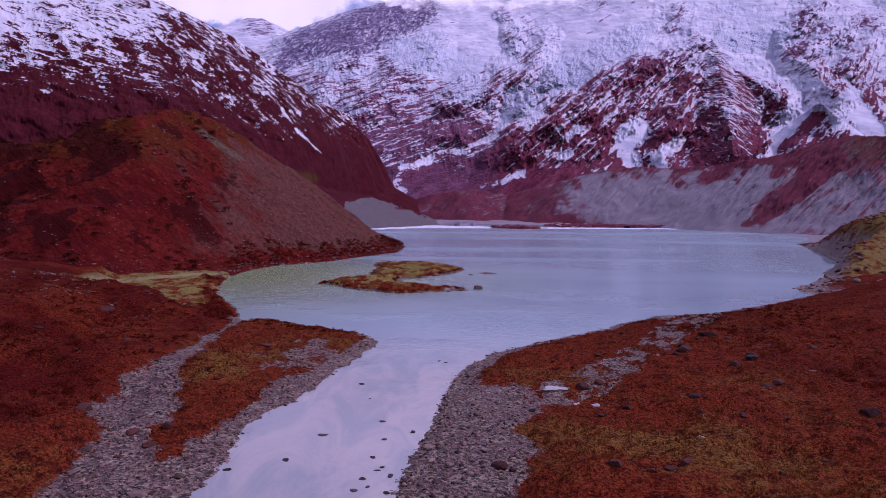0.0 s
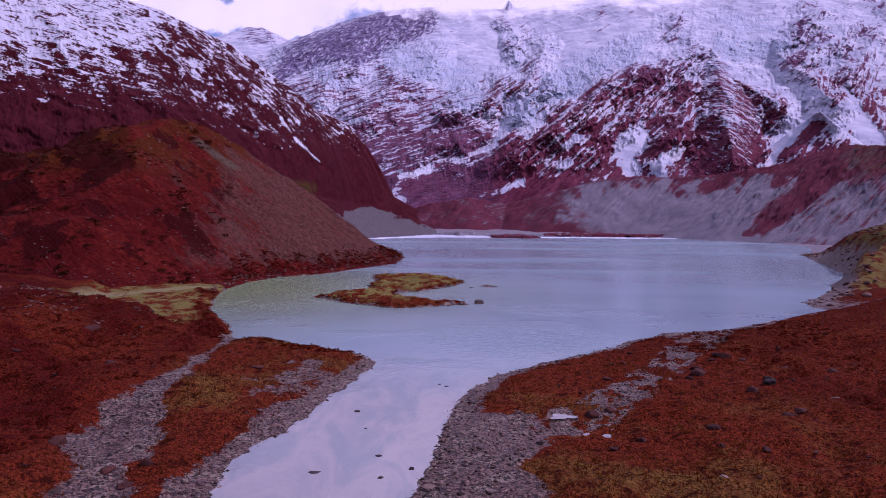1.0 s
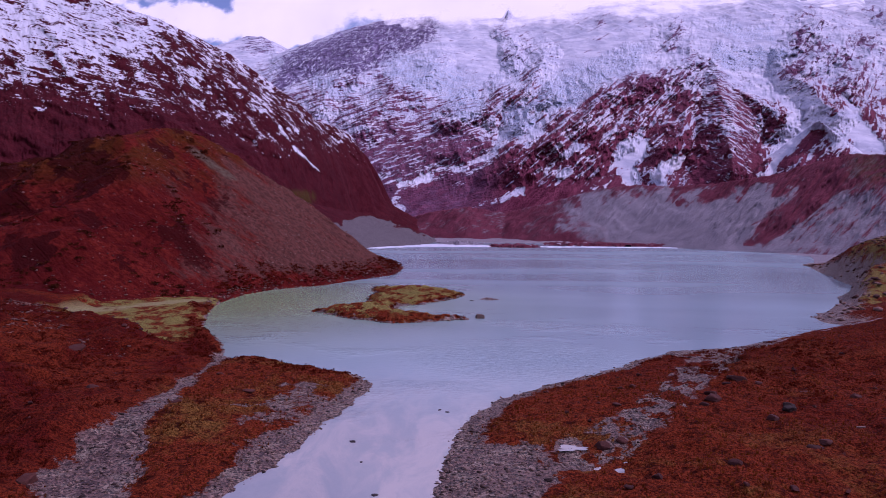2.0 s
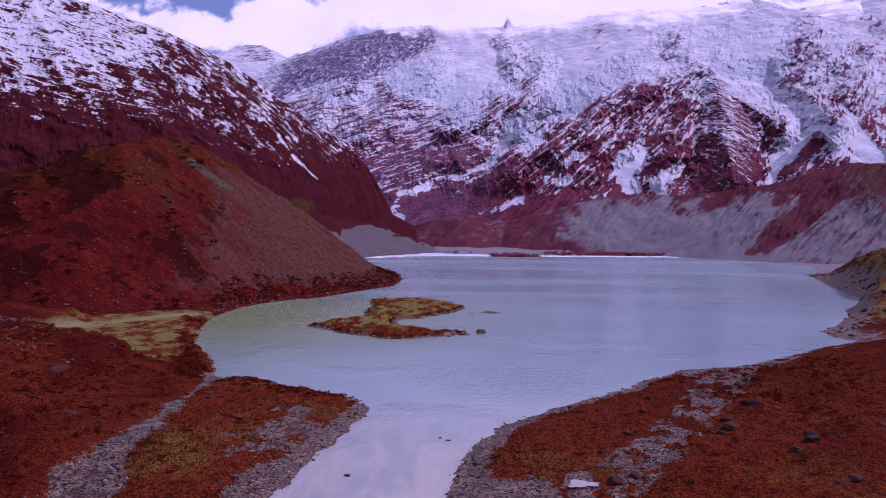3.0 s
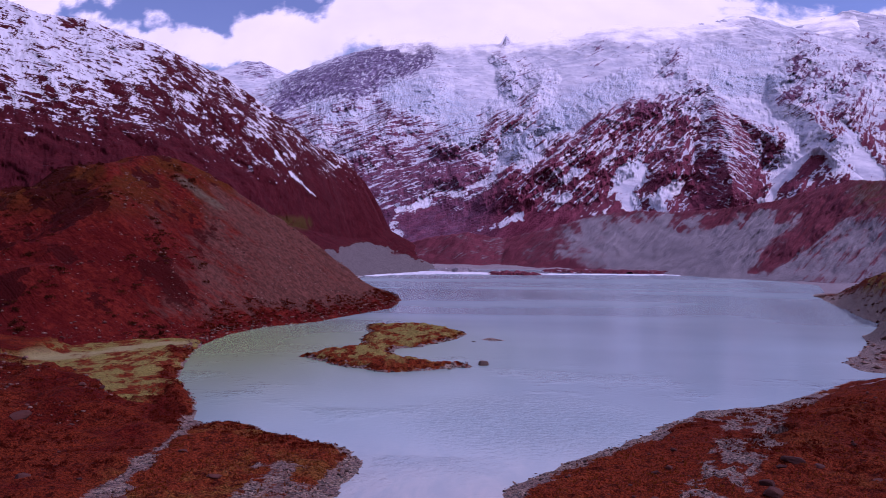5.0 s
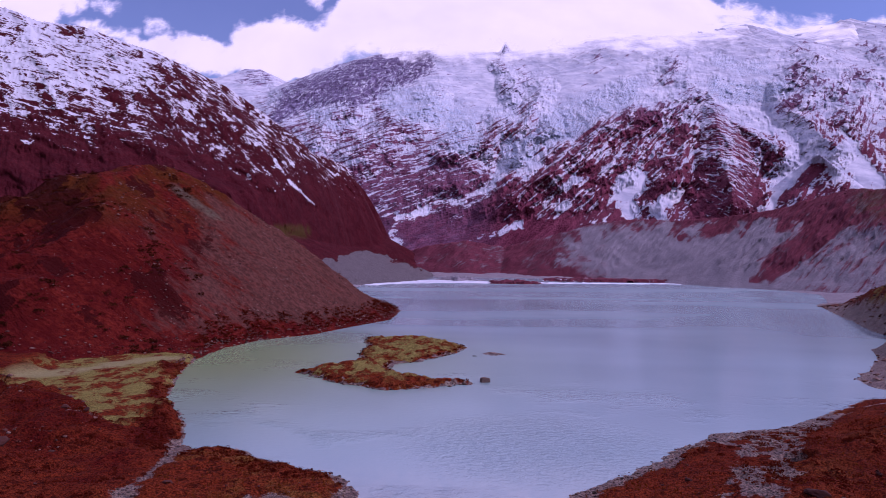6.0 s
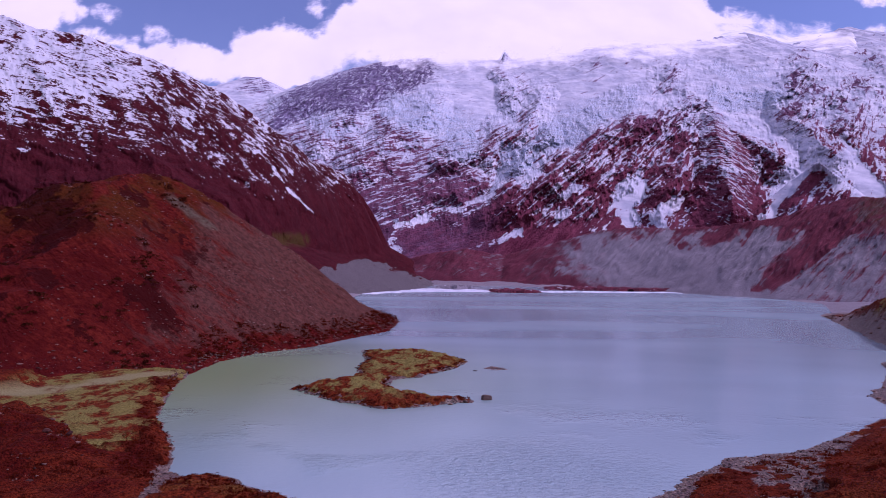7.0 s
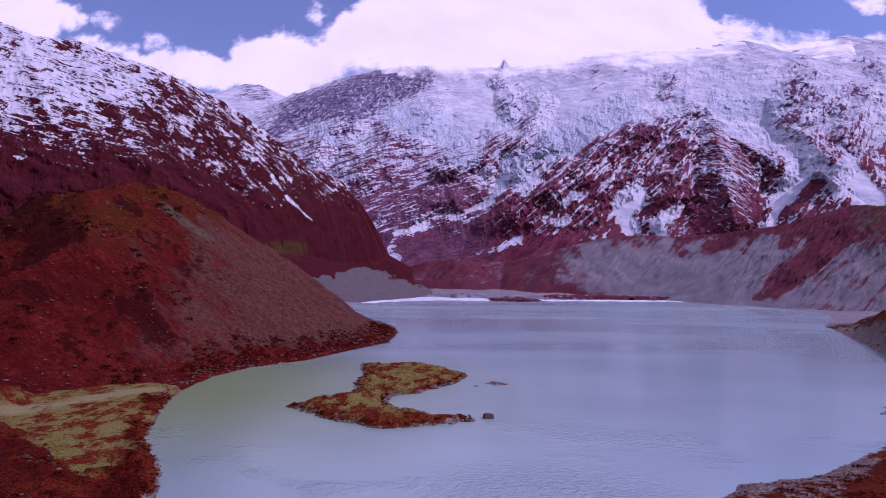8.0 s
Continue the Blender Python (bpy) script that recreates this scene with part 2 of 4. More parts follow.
def make_turf():
    m, n, s, at = material("turf_and_gravel")
    ragged = n.math("ADD", n.math("MULTIPLY", n.noise(at, 1.0, 4, 0.8), 1.7), n.math("MULTIPLY", n.noise(at, 0.22, 3, 0.7), 0.9))
    gravel = n.span(n.math("ADD", n.attr("gravel"), n.math("SUBTRACT", ragged, 1.3)), 0.36, 0.64)
    grain = n.noise(at, 2.6, 4, 0.78)
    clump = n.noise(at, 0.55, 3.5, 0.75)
    broad = n.noise(at, 0.04, 4, 0.62)
    rust = n.mix(n.span(grain, 0.38, 0.62), (0.046, 0.0052, 0.0022, 1), (0.195, 0.032, 0.0092, 1))
    olive = n.mix(n.span(grain, 0.38, 0.62), (0.050, 0.018, 0.0038, 1), (0.205, 0.092, 0.020, 1))
    grass = n.mix(n.math("MULTIPLY", n.span(n.math("ADD", broad, n.math("MULTIPLY", clump, 0.45)), n.span(n.attr("straw"), 0.0, 1.0, 0.74, 0.58), n.span(n.attr("straw"), 0.0, 1.0, 0.98, 0.84)), n.span(n.attr("scrub"), 0.0, 1.0, 1.0, 0.12)), rust, olive)
    # shade in the hollows between clumps, put into the grass colour
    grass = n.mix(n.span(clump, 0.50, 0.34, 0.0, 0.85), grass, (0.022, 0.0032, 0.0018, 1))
    wine = n.mix(n.span(grain, 0.38, 0.62), (0.026, 0.0022, 0.0018, 1), (0.098, 0.0092, 0.0050, 1))
    grass = n.mix(n.math("MULTIPLY", n.attr("scrub"), n.span(n.math("ADD", n.noise(at, 0.055, 4, 0.65), n.math("MULTIPLY", clump, 0.3)), 0.56, 0.76, 0.25, 1.0)), grass, wine)
    yellow = n.mix(n.span(grain, 0.3, 0.7), (0.07, 0.050, 0.010, 1), (0.27, 0.225, 0.06, 1))
    patches = n.noise(n.stretch(at, 1.0, 0.55, 1), 0.17, 5, 0.75)
    grass = n.mix(n.math("MULTIPLY", n.attr("moss"), n.span(patches, 0.44, 0.53)), grass, yellow)
    grass = n.mix(n.math("MULTIPLY", n.attr("meadow"), n.span(patches, 0.36, 0.46, 0.3, 1.0)), grass, n.mix(n.span(grain, 0.3, 0.7), (0.17, 0.14, 0.055, 1), (0.29, 0.255, 0.115, 1)))
    pebble = n.voronoi(at, 3.0, out="Color")
    tone = n.math("ADD", n.math("MULTIPLY", n.vmath("DOT_PRODUCT", pebble, (0.4, 0.35, 0.25)), 0.8), n.math("MULTIPLY", n.noise(at, 1.1, 3, 0.8), 0.4))
    stone = n.mix(n.span(tone, 0.42, 0.80), (0.020, 0.012, 0.009, 1), (0.30, 0.218, 0.152, 1))
    stone = n.mix(n.span(n.noise(at, 0.25, 4, 0.8), 0.38, 0.55, 0, 0.85), stone, n.mix(n.span(tone, 0.4, 0.8), (0.026, 0.008, 0.006, 1), (0.15, 0.072, 0.055, 1)))
    stone = n.mix(n.span(n.attr("gravel"), 1.2, 1.8), stone, n.mix(n.noise(at, 0.06, 6, 0.7), (0.10, 0.075, 0.08, 1), (0.26, 0.22, 0.235, 1)))
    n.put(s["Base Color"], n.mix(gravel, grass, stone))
    n.put(s["Roughness"], n.span(gravel, 0, 1, 0.95, 0.55))
    n.put(s["Specular IOR Level"], n.span(gravel, 0, 1, 0.03, 0.30))
    n.put(s["Normal"], n.bump(n.math("ADD", grain, n.math("ADD", n.math("MULTIPLY", n.voronoi(at, 3.0), 0.5), n.math("MULTIPLY", clump, 1.6))), 0.9, 0.38))
    return m


def make_slope(name, dark, light, scree, plant, tilt=-38, along=30.0, across=6.0, ragged=0.9, run=None, soft=0.1):
    """Earth and rubble slopes; masks: scree (bare grey rubble), snow, plant."""
    m, n, s, at = material(name)
    fine = n.noise(at, 0.5, 8, 0.68)
    mid = n.noise(at, 0.045, 6, 0.62, 0.4)
    soil = n.mix(n.span(fine, 0.3, 0.7), dark, light)
    soil = n.mix(n.span(mid, 0.42, 0.62, 0.0, 0.7), soil, dark)
    grey = n.mix(n.span(fine, 0.36, 0.64), tuple(c * 0.5 for c in scree[:3]) + (1,), scree)
    lines = n.streak(at if run is None else n.run(at, run), tilt, along, across)
    soil = n.mix(n.span(lines, 0.42, 0.6, 0.0, 0.55), soil, dark)
    grey = n.mix(n.span(lines, 0.50, 0.66, 0.0, 0.5), grey, tuple(c * 0.45 for c in scree[:3]) + (1,))
    bare = n.span(n.math("ADD", n.attr("scree"), n.math("MULTIPLY", n.math("SUBTRACT", n.math("ADD", n.math("MULTIPLY", mid, 0.4), n.math("MULTIPLY", lines, 0.6)), 0.5), ragged)), 0.5 - soft, 0.5 + soft)
    colour = n.mix(bare, soil, grey)
    colour = n.mix(n.math("MULTIPLY", n.attr("plant"), n.span(mid, 0.35, 0.55)), colour, n.mix(n.span(fine, 0.3, 0.7), tuple(c * 0.55 for c in plant[:3]) + (1,), plant))
    colour = n.mix(n.math("MULTIPLY", n.attr("pale"), n.span(fine, 0.3, 0.6, 0.35, 1.0)), colour, (0.115, 0.085, 0.056, 1))
    colour = n.mix(n.span(n.math("ADD", n.attr("thicket"), n.math("MULTIPLY", n.math("SUBTRACT", n.noise(at, 0.22, 7, 0.72), 0.5), 2.4)), 0.38, 0.62, 0.0, 0.85), colour, (0.036, 0.0036, 0.0034, 1))
    flat = n.streak(at, -10, 26.0, 5.0, 3.2, 0.85)
    steep = n.streak(at, -42, 22.0, 5.0, 3.2, 0.85)
    east = n.attr("east")
    drift = n.math("ADD", n.math("MULTIPLY", n.math("SUBTRACT", steep, flat), east), flat)
    drift = n.math("ADD", n.math("MULTIPLY", drift, 0.55), n.math("ADD", n.math("MULTIPLY", n.noise(at, 0.075, 3, 0.85), 0.25), n.math("MULTIPLY", n.noise(at, 0.32, 1.5, 0.8), 0.20)))
    snow = n.span(n.math("ADD", n.attr("snow"), n.math("MULTIPLY", n.math("SUBTRACT", drift, 0.5), 6.0)), 0.38, 0.62)
    n.put(s["Base Color"], n.mix(snow, colour, (0.60, 0.60, 0.64, 1)))
    s["Roughness"].default_value = 0.9
    s["Specular IOR Level"].default_value = 0.03
    n.put(s["Normal"], n.bump(n.math("ADD", fine, lines), 0.9, 2.2))
    return m


def make_massif():
    m, n, s, at = material("snow_and_rock")
    fine = n.noise(n.stretch(at, 1, 0.5, 1.2), 0.030, 3.4, 0.88, 0.3)
    speck = n.noise(n.stretch(at, 1, 0.5, 1.5), 0.11, 2.0, 0.85, 0.2)
    right, level, left = n.streak(at, 40, 150.0, 15.0, 2.8, 0.82, 0.14), n.streak(at, 24, 90.0, 14.0, 3.0, 0.85, 0.15), n.streak(at, -36, 75.0, 12.0, 2.8, 0.85, 0.3)
    drift = n.math("ADD", right, n.math("MULTIPLY", n.attr("west"), n.math("SUBTRACT", level, right)))
    drift = n.math("ADD", drift, n.math("MULTIPLY", n.attr("lee"), n.math("SUBTRACT", left, drift)))
    chute = n.streak(at, 72, 70.0, 14.0, 3.2, 0.85)
    drift = n.math("ADD", drift, n.math("MULTIPLY", n.attr("cliff"), n.math("SUBTRACT", chute, drift)))
    drift = n.math("ADD", n.math("MULTIPLY", drift, 0.85), n.math("MULTIPLY", fine, 0.15))
    rock = n.mix(n.span(drift, 0.62, 0.36), (0.080, 0.014, 0.026, 1), (0.175, 0.042, 0.064, 1))
    # blue-violet distance haze, mixed into the colour of the high rock
    grey = n.mix(n.span(fine, 0.34, 0.66), (0.07, 0.045, 0.09, 1), (0.21, 0.165, 0.26, 1))
    rock = n.mix(n.attr("haze"), rock, grey)
    patchy = n.math("ADD", n.math("MULTIPLY", n.math("SUBTRACT", drift, 0.5), 5.0), n.math("MULTIPLY", n.math("SUBTRACT", speck, 0.5), 1.8))
    snow = n.span(n.math("ADD", n.attr("snow"), patchy), 0.40, 0.60)
    crevasse = n.noise(n.stretch(at, 1, 0.6, 2.6), 0.05, 8, 0.74, 0.5)
    firn = n.mix(n.span(n.noise(n.stretch(at, 1, 0.6, 1.8), 0.012, 9, 0.66, 0.4), 0.36, 0.64), (0.40, 0.41, 0.48, 1), (0.62, 0.61, 0.64, 1))
    ice = n.mix(n.math("MULTIPLY", n.attr("ice"), n.span(crevasse, 0.40, 0.62)), firn, (0.46, 0.53, 0.63, 1))
    n.put(s["Base Color"], n.mix(snow, rock, ice))
    s["Roughness"].default_value = 0.85
    s["Specular IOR Level"].default_value = 0.03
    rough = n.span(n.attr("snow"), 0.4, 1.1, 1.0, 0.10)
    height = n.math("ADD", n.math("MULTIPLY", n.math("ADD", drift, n.math("MULTIPLY", speck, 0.6)), rough), n.math("MULTIPLY", n.math("MULTIPLY", n.attr("ice"), crevasse), 1.2))
    n.put(s["Normal"], n.bump(height, 0.85, 10.0))
    return m


def make_water():
    m, n, s, at = material("milky_lake_water")
    ripple = n.noise(n.stretch(at, 1.0, 1.35, 1), 0.62, 2, 0.6, 0.5)
    gust = n.span(n.noise(n.stretch(at, 0.8, 1.0, 1), 0.022, 5, 0.6), 0.50, 0.66)
    near = n.span(n.vmath("DOT_PRODUCT", at, (0, 1, 0)), 330, 215)
    gust = n.math("MULTIPLY", n.math("MAXIMUM", gust, n.math("MULTIPLY", n.span(n.vmath("DISTANCE", at, (24, 205, 0)), 34, 8), 1.6)), near)
    silt = n.mix(n.span(n.noise(at, 0.008, 3), 0.35, 0.65), (0.198, 0.288, 0.312, 1), (0.240, 0.338, 0.356, 1))
    shallow = n.span(n.vmath("DOT_PRODUCT", at, (0, 1, 0)), 205, 130)
    # pale silt of the shallow river; streaks of cloud reflection painted into it
    cloud_streaks = n.noise(n.stretch(at, 1.0, 0.35, 1), 0.16, 6, 0.65, 0.8)
    silt = n.mix(shallow, silt, n.mix(n.span(cloud_streaks, 0.35, 0.65), (0.25, 0.265, 0.265, 1), (0.36, 0.33, 0.30, 1)))
    cove = n.span(n.vmath("DISTANCE", at, (-84, 320, 0)), 165, 15)
    n.put(s["Base Color"], n.mix(cove, silt, (0.185, 0.265, 0.125, 1)))
    n.put(s["Roughness"], n.span(n.noise(n.stretch(at, 0.22, 1, 1), 0.009, 2, 0.5, 0.2), 0.36, 0.66, 0.15, 0.24))
    s["IOR"].default_value = 1.33
    n.put(s["Normal"], n.bump(n.math("MULTIPLY", ripple, n.math("ADD", gust, n.span(near, 0, 1, 0.006, 0.07))), 0.8, 0.55))
    return m


TURF = make_turf()
HILL = make_slope("hill_scrub_and_scree", (0.064, 0.0044, 0.0042, 1), (0.165, 0.0195, 0.0105, 1), (0.140, 0.051, 0.037, 1), (0.105, 0.025, 0.0055, 1), -36, 22.0, 2.2, 2.2, None, 0.22)
FLANK = make_slope("dark_mountain_flank", (0.042, 0.0050, 0.0078, 1), (0.105, 0.0165, 0.020, 1), (0.16, 0.135, 0.135, 1), (0.09, 0.055, 0.014, 1), -40, 14.0, 3.0)
WALL = make_slope("grey_moraine", (0.100, 0.021, 0.032, 1), (0.22, 0.060, 0.078, 1), (0.30, 0.265, 0.285, 1), (0.10, 0.05, 0.018, 1), 84, 40.0, 3.4, 1.7, (0.62, -0.78, 0), 0.14)
MASSIF = make_massif()
WATER = make_water()

# ---- ground, one sheet from the near banks to the horizon ----


def spread(start, core_end, fine, ratio_back, ratio_on, first, last):
    on, back = [start], [start]
    while on[-1] < last:
        on.append(on[-1] + (fine if on[-1] < core_end else max(fine, (on[-1] - core_end) * ratio_on + fine)))
    while back[-1] > first:
        back.append(back[-1] - max(fine, (start - back[-1]) * ratio_back + fine))
    return np.array(back[:0:-1] + on)


gx, gy = np.meshgrid(spread(-70, 85, 0.52, 0.055, 0.038, -4300, 4300), spread(84, 215, 0.52, 0.15, 0.03, -900, 4600))
gz, gravel, moss, off, scrub = lay(gx, gy)
meadow = step(5.5 - near_line(gx + 3 * fbm(gx / 8, gy / 8, 4, 48), gy, [(-107, 266), (-99, 276), (-93, 293), (-84, 309)]), 0, 2.5)
straw = np.maximum(step(np.hypot((gx - 27) / 20, (gy - 106) / 17) + 0.7 * fbm(gx / 12, gy / 12, 4, 44, 0.6), 1.5, 0.1), step(np.hypot((gx + 31 - 0.12 * (gy - 150)) / 6, (gy - 155) / 36) + 0.7 * fbm(gx / 9, gy / 9, 4, 42, 0.6), 1.5, 0.1))
trail = near_line(gx + 2 * fbm(gx / 9, gy / 9, 3, 49), gy, [(112, 238), (117, 234), (127, 229), (131, 222), (150, 214), (190, 205)])
gravel = np.maximum(gravel, 1.9 * step(trail, 1.3, 0.5))
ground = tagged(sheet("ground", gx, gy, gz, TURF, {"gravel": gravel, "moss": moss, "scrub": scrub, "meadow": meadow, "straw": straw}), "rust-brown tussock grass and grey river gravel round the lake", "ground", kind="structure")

water_mesh = bpy.data.meshes.new("water")
water_mesh.from_pydata([(-900, -900, 0), (1200, -900, 0), (1200, 1600, 0), (-900, 1600, 0)], [], [(0, 1, 2, 3)])
water_mesh.materials.append(WATER)
water = tagged(new("water", water_mesh), "milky blue-green glacial lake with an outflowing river", "water", kind="structure")

for px, py, wide, deep in PUDDLES:
    bm = bmesh.new()
    rim = [(wide * (1.0 + 0.28 * math.sin(3 * a + px) + 0.14 * math.sin(7 * a) + 0.08 * math.sin(13 * a)), a) for a in np.arange(0, 6.28, 0.2)]
    bm.faces.new([bm.verts.new((px + r * math.cos(a), py + r * deep / wide * math.sin(a), 0.78)) for r, a in rim])
    pool = bpy.data.meshes.new("puddle")
    bm.to_mesh(pool)
    bm.free()
    pool.materials.append(WATER)
    tagged(new("puddle", pool), "shallow puddle of milky water on the gravel", "puddle", "puddles on the gravel")

# ---- moraine hill on the left shore ----
HILL_CREST = [(-420, 330, 45), (-216, 390, 57), (-186, 400, 61), (-160, 412, 73), (-146, 420, 80), (-131, 430, 85), (-122, 435, 81), (-108, 445, 75), (-94, 460, 63), (-81, 470, 53), (-59, 490, 33), (-41, 510, 19), (-21, 530, 6), (-13, 542, 0)]
hx, hy = np.meshgrid(np.arange(-420, 4, 1.2), np.arange(200, 660, 1.4))
wob = fbm(hx / 40, hy / 40, 3, 51) * 4
hz = ridge(hx + wob, hy + wob, HILL_CREST, 0.52 + 0.26 * step(hx, -140, -85))
hz = np.where(hz < 16, 16 * np.exp((np.clip(hz, -60, 16) - 16) / 16) - 2.2, hz - 2.2 + 5.0 * step(hz, 16, 80))
hz += (ridged(hx / 45, hy / 45, 4, 55) - 1.0) * (1.4 + 3.4 * step(hx, -90, -150)) * step(hz, 0, 30) + fbm(hx / 9, hy / 9, 4, 57) * 0.8 * step(hz, -2, 8)
bench = ridge(hx, hy, [(-300, 270, 26), (-210, 300, 19), (-150, 345, 17), (-115, 372, 10), (-96, 384, 4)], 0.34) + fbm(hx / 16, hy / 16, 4, 59) * 1.8
hz = np.maximum(hz, bench)
lz, _, _, hoff, _ = lay(hx, hy)
hz = np.where(hoff > 0, np.minimum(hz, 0.3 + hoff * 0.9), hoff * 0.4 - 0.2)
scree = step(hx + 0.45 * (hy - 430) + 22 * fbm(hx / 25, hy / 25, 5, 52, 0.6), -178, -72) * step(hz + 8 * fbm(hx / 14, hy / 14, 3, 54), 76, 58)
plant = step(hz, 42, 60) * (1 - scree)
scree *= 0.80 - 0.6 * step(hz + 3 * fbm(hx / 8, hy / 8, 3, 58), 8, 3)
HILL_HEIGHT = hz
pale = step(4.2 - near_line(hx + 3 * fbm(hx / 9, hy / 9, 4, 60), hy, [(-123, 427), (-114, 426), (-104, 428)]), 0, 3)
thicket = step(fbm(hx / 26, hy / 26, 5, 62, 0.6) + 0.5 * step(hx, -125, -190), 0.05, 0.55) * step(hx + 0.45 * (hy - 430) + 14 * fbm(hx / 20, hy / 20, 4, 56), -96, -130) * step(hz, 6, 18)
thicket = np.maximum(0.95 * thicket, 0.55 * step(hx, -150, -215))
hill = tagged(sheet("moraine_hill", hx, hy, hz, HILL, {"scree": scree, "snow": 0 * hz - 3, "plant": plant, "pale": pale, "thicket": thicket}, keep=hz > lz - 1.0), "rust-brown moraine hill with a grey rubble slope above the lake", "hill")


# ---- mountains: charts of bearing and rise, in thousandths, as seen over the outlet ----
OUTLET = (0.0, 79.0, 41.0)


def fan(start, end, count, near, far, deep, power=1.0):
    """A grid in plan that widens away from the outlet: bearings in degrees to the right of straight ahead."""
    a, r = np.meshgrid(np.radians(np.linspace(start, end, count)), near + (far - near) * np.linspace(0, 1, deep) ** power)
    return r * np.tan(a), r + OUTLET[1]


def chart(x, y, z):
    return 1000 * x / (y - OUTLET[1]), 1000 * (z - OUTLET[2]) / (y - OUTLET[1])


def marks(b, e, strokes, tent=False):
    """Sum of soft strokes on a chart; tent: sharp-crested, wider."""
    total = np.zeros(b.shape)
    for line, width, amount in strokes:
        gap = near_line(b, e, line)
        total = np.maximum(total, amount * np.clip(1.6 - gap / width, 0, 1.6)) if tent else total + amount * step(gap, width * 1.5, width * 0.5)
    return total


def strata(b, e, tilt, long, across, octaves, seed, gain=0.55):
    """Crested noise drawn out along a tilted direction of the face."""
    c, q = math.cos(radians(tilt)), math.sin(radians(tilt))
    return ridged((b * c + e * q) / long, (e * c - b * q) / across, octaves, seed, gain) - 1.1


def scatter(b, e, tilt, long, across, octaves, seed, gain=0.68):
    """Rough noise drawn out along a tilted direction of the face."""
    c, q = math.cos(radians(tilt)), math.sin(radians(tilt))
    return fbm((b * c + e * q) / long, (e * c - b * q) / across, octaves, seed, gain)


def blur(a, reach):
    """Mean over a square window of a grid."""
    for axis in (0, 1):
        wide = np.pad(a, [(reach + 1, reach) if k == axis else (0, 0) for k in (0, 1)], mode="edge")
        total = np.cumsum(wide, axis)
        size = a.shape[axis]
        a = (np.take(total, range(2 * reach + 1, 2 * reach + 1 + size), axis) - np.take(total, range(size), axis)) / (2 * reach + 1)
    return a


def lie(x, y, z):
    """How level the surface lies at each point of a grid (1 level, 0 upright), and how far it faces east."""
    ux, uy, uz = (np.gradient(a, axis=1) for a in (x, y, z))
    vx, vy, vz = (np.gradient(a, axis=0) for a in (x, y, z))
    a, b, c = uy * vz - uz * vy, uz * vx - ux * vz, ux * vy - uy * vx
    size = np.sqrt(a * a + b * b + c * c + 1e-12) * np.sign(c)
    return np.abs(c / size), a / size


FLANK_CREST = [(-1200, 700, 400), (-685, 1000, 376), (-601, 1100, 385), (-570, 1130, 375), (-532, 1170, 383), (-489, 1210, 377), (-442, 1250, 371), (-393, 1300, 353), (-348, 1350, 332), (-320, 1400, 312), (-293, 1450, 280), (-253, 1500, 255), (-204, 1560, 242), (-163, 1620, 233), (-129, 1660, 188), (-105, 1690, 140), (-80, 1720, 76), (-47, 1740, 38), (0, 1750, 12)]
FLANK_PATCHES = [
    ([(-188, 101), (-144, 60)], 2.2, 0.95),
    ([(-209, 130), (-192, 107)], 2, 0.5),
    ([(-352, 215), (-257, 185), (-209, 146)], 36, -0.1),
    ([(-442, 221), (-426, 206)], 10, -0.4),
    ([(-407, 214), (-375, 211)], 8, -0.3),
    ([(-376, 254), (-329, 232)], 13, -0.12),
    ([(-539, 227), (-514, 188)], 6, -0.3),
    ([(-585, 226), (-547, 231)], 6, -0.3),
    ([(-502, 303), (-483, 301)], 8, -0.35),
    ([(-416, 277), (-400, 274)], 6, -0.35),
]

fx, fy = fan(-42, 9, 760, 420, 2050, 420)
wob = fbm(fx / 120, fy / 120, 3, 61) * 8
fz = ridge(fx + wob, fy - wob, FLANK_CREST, 0.72 + 1.1 * step(fx, -230, -60))
fz = np.maximum(fz, ridge(fx, fy, [(-260, 1150, 80), (-190, 1300, 70), (-140, 1480, 66), (-78, 1640, 80), (-25, 1690, 49), (36, 1720, 2)], 0.55))
apron = ridge(fx + wob, fy + wob, [(-200, 1020, 70), (-150, 1090, 58), (-86, 1200, 46), (-40, 1300, 30), (30, 1445, 4)], 0.45)
fz = np.maximum(fz, apron)
fb, fe = chart(fx, fy, fz)
body = step(fz, 10, 90)
kb, ke = fb + 10 * fbm(fb / 40, fe / 30, 4, 112, 0.6), fe + 10 * fbm(fb / 40, fe / 30, 4, 113, 0.6)
gully = scatter(kb, ke, -42, 30, 12, 6, 63)
ledge = scatter(kb, ke, -12, 34, 8, 6, 64)
folds = strata(kb, ke, -46, 130, 46, 3, 68)
east = step(fb, -440, -330)
relief = gully * (0.25 + 0.75 * east) + ledge * (0.9 - 0.75 * east)
push = (relief * 3.5 + folds * 9) * body
fx, fy, fz = fx * (1 - push / fy), fy - push, fz - push * (fz - OUTLET[2]) / fy
line = 168 - 60 * step(fb, -420, -180) + 20 * fbm(fb / 60, fe / 40, 5, 67, 0.6)
snow = (0.34 - 0.12 * east + 0.40 * step(fe - line, 10, 80) * (1 - 0.55 * east)) * step(fe - line, -26, 26) + marks(fb, fe, FLANK_PATCHES) - 0.42 * relief * step(fe - line, -40, 0)
snow = snow - 0.5 * step(fe - line, -6, -44) - 2 * step(fe, 70, 56)
scree = step(fe - np.interp(fb, [-170, -126, -77, -34, 22], [-20, -11, 4, -11, -27]) + 7 * fbm(fb / 14, fe / 10, 4, 69), 6, -5) * step(fx, -200, -150)
plant = marks(fb, fe, [([(-226, 27), (-165, 28)], 9, 0.9)])
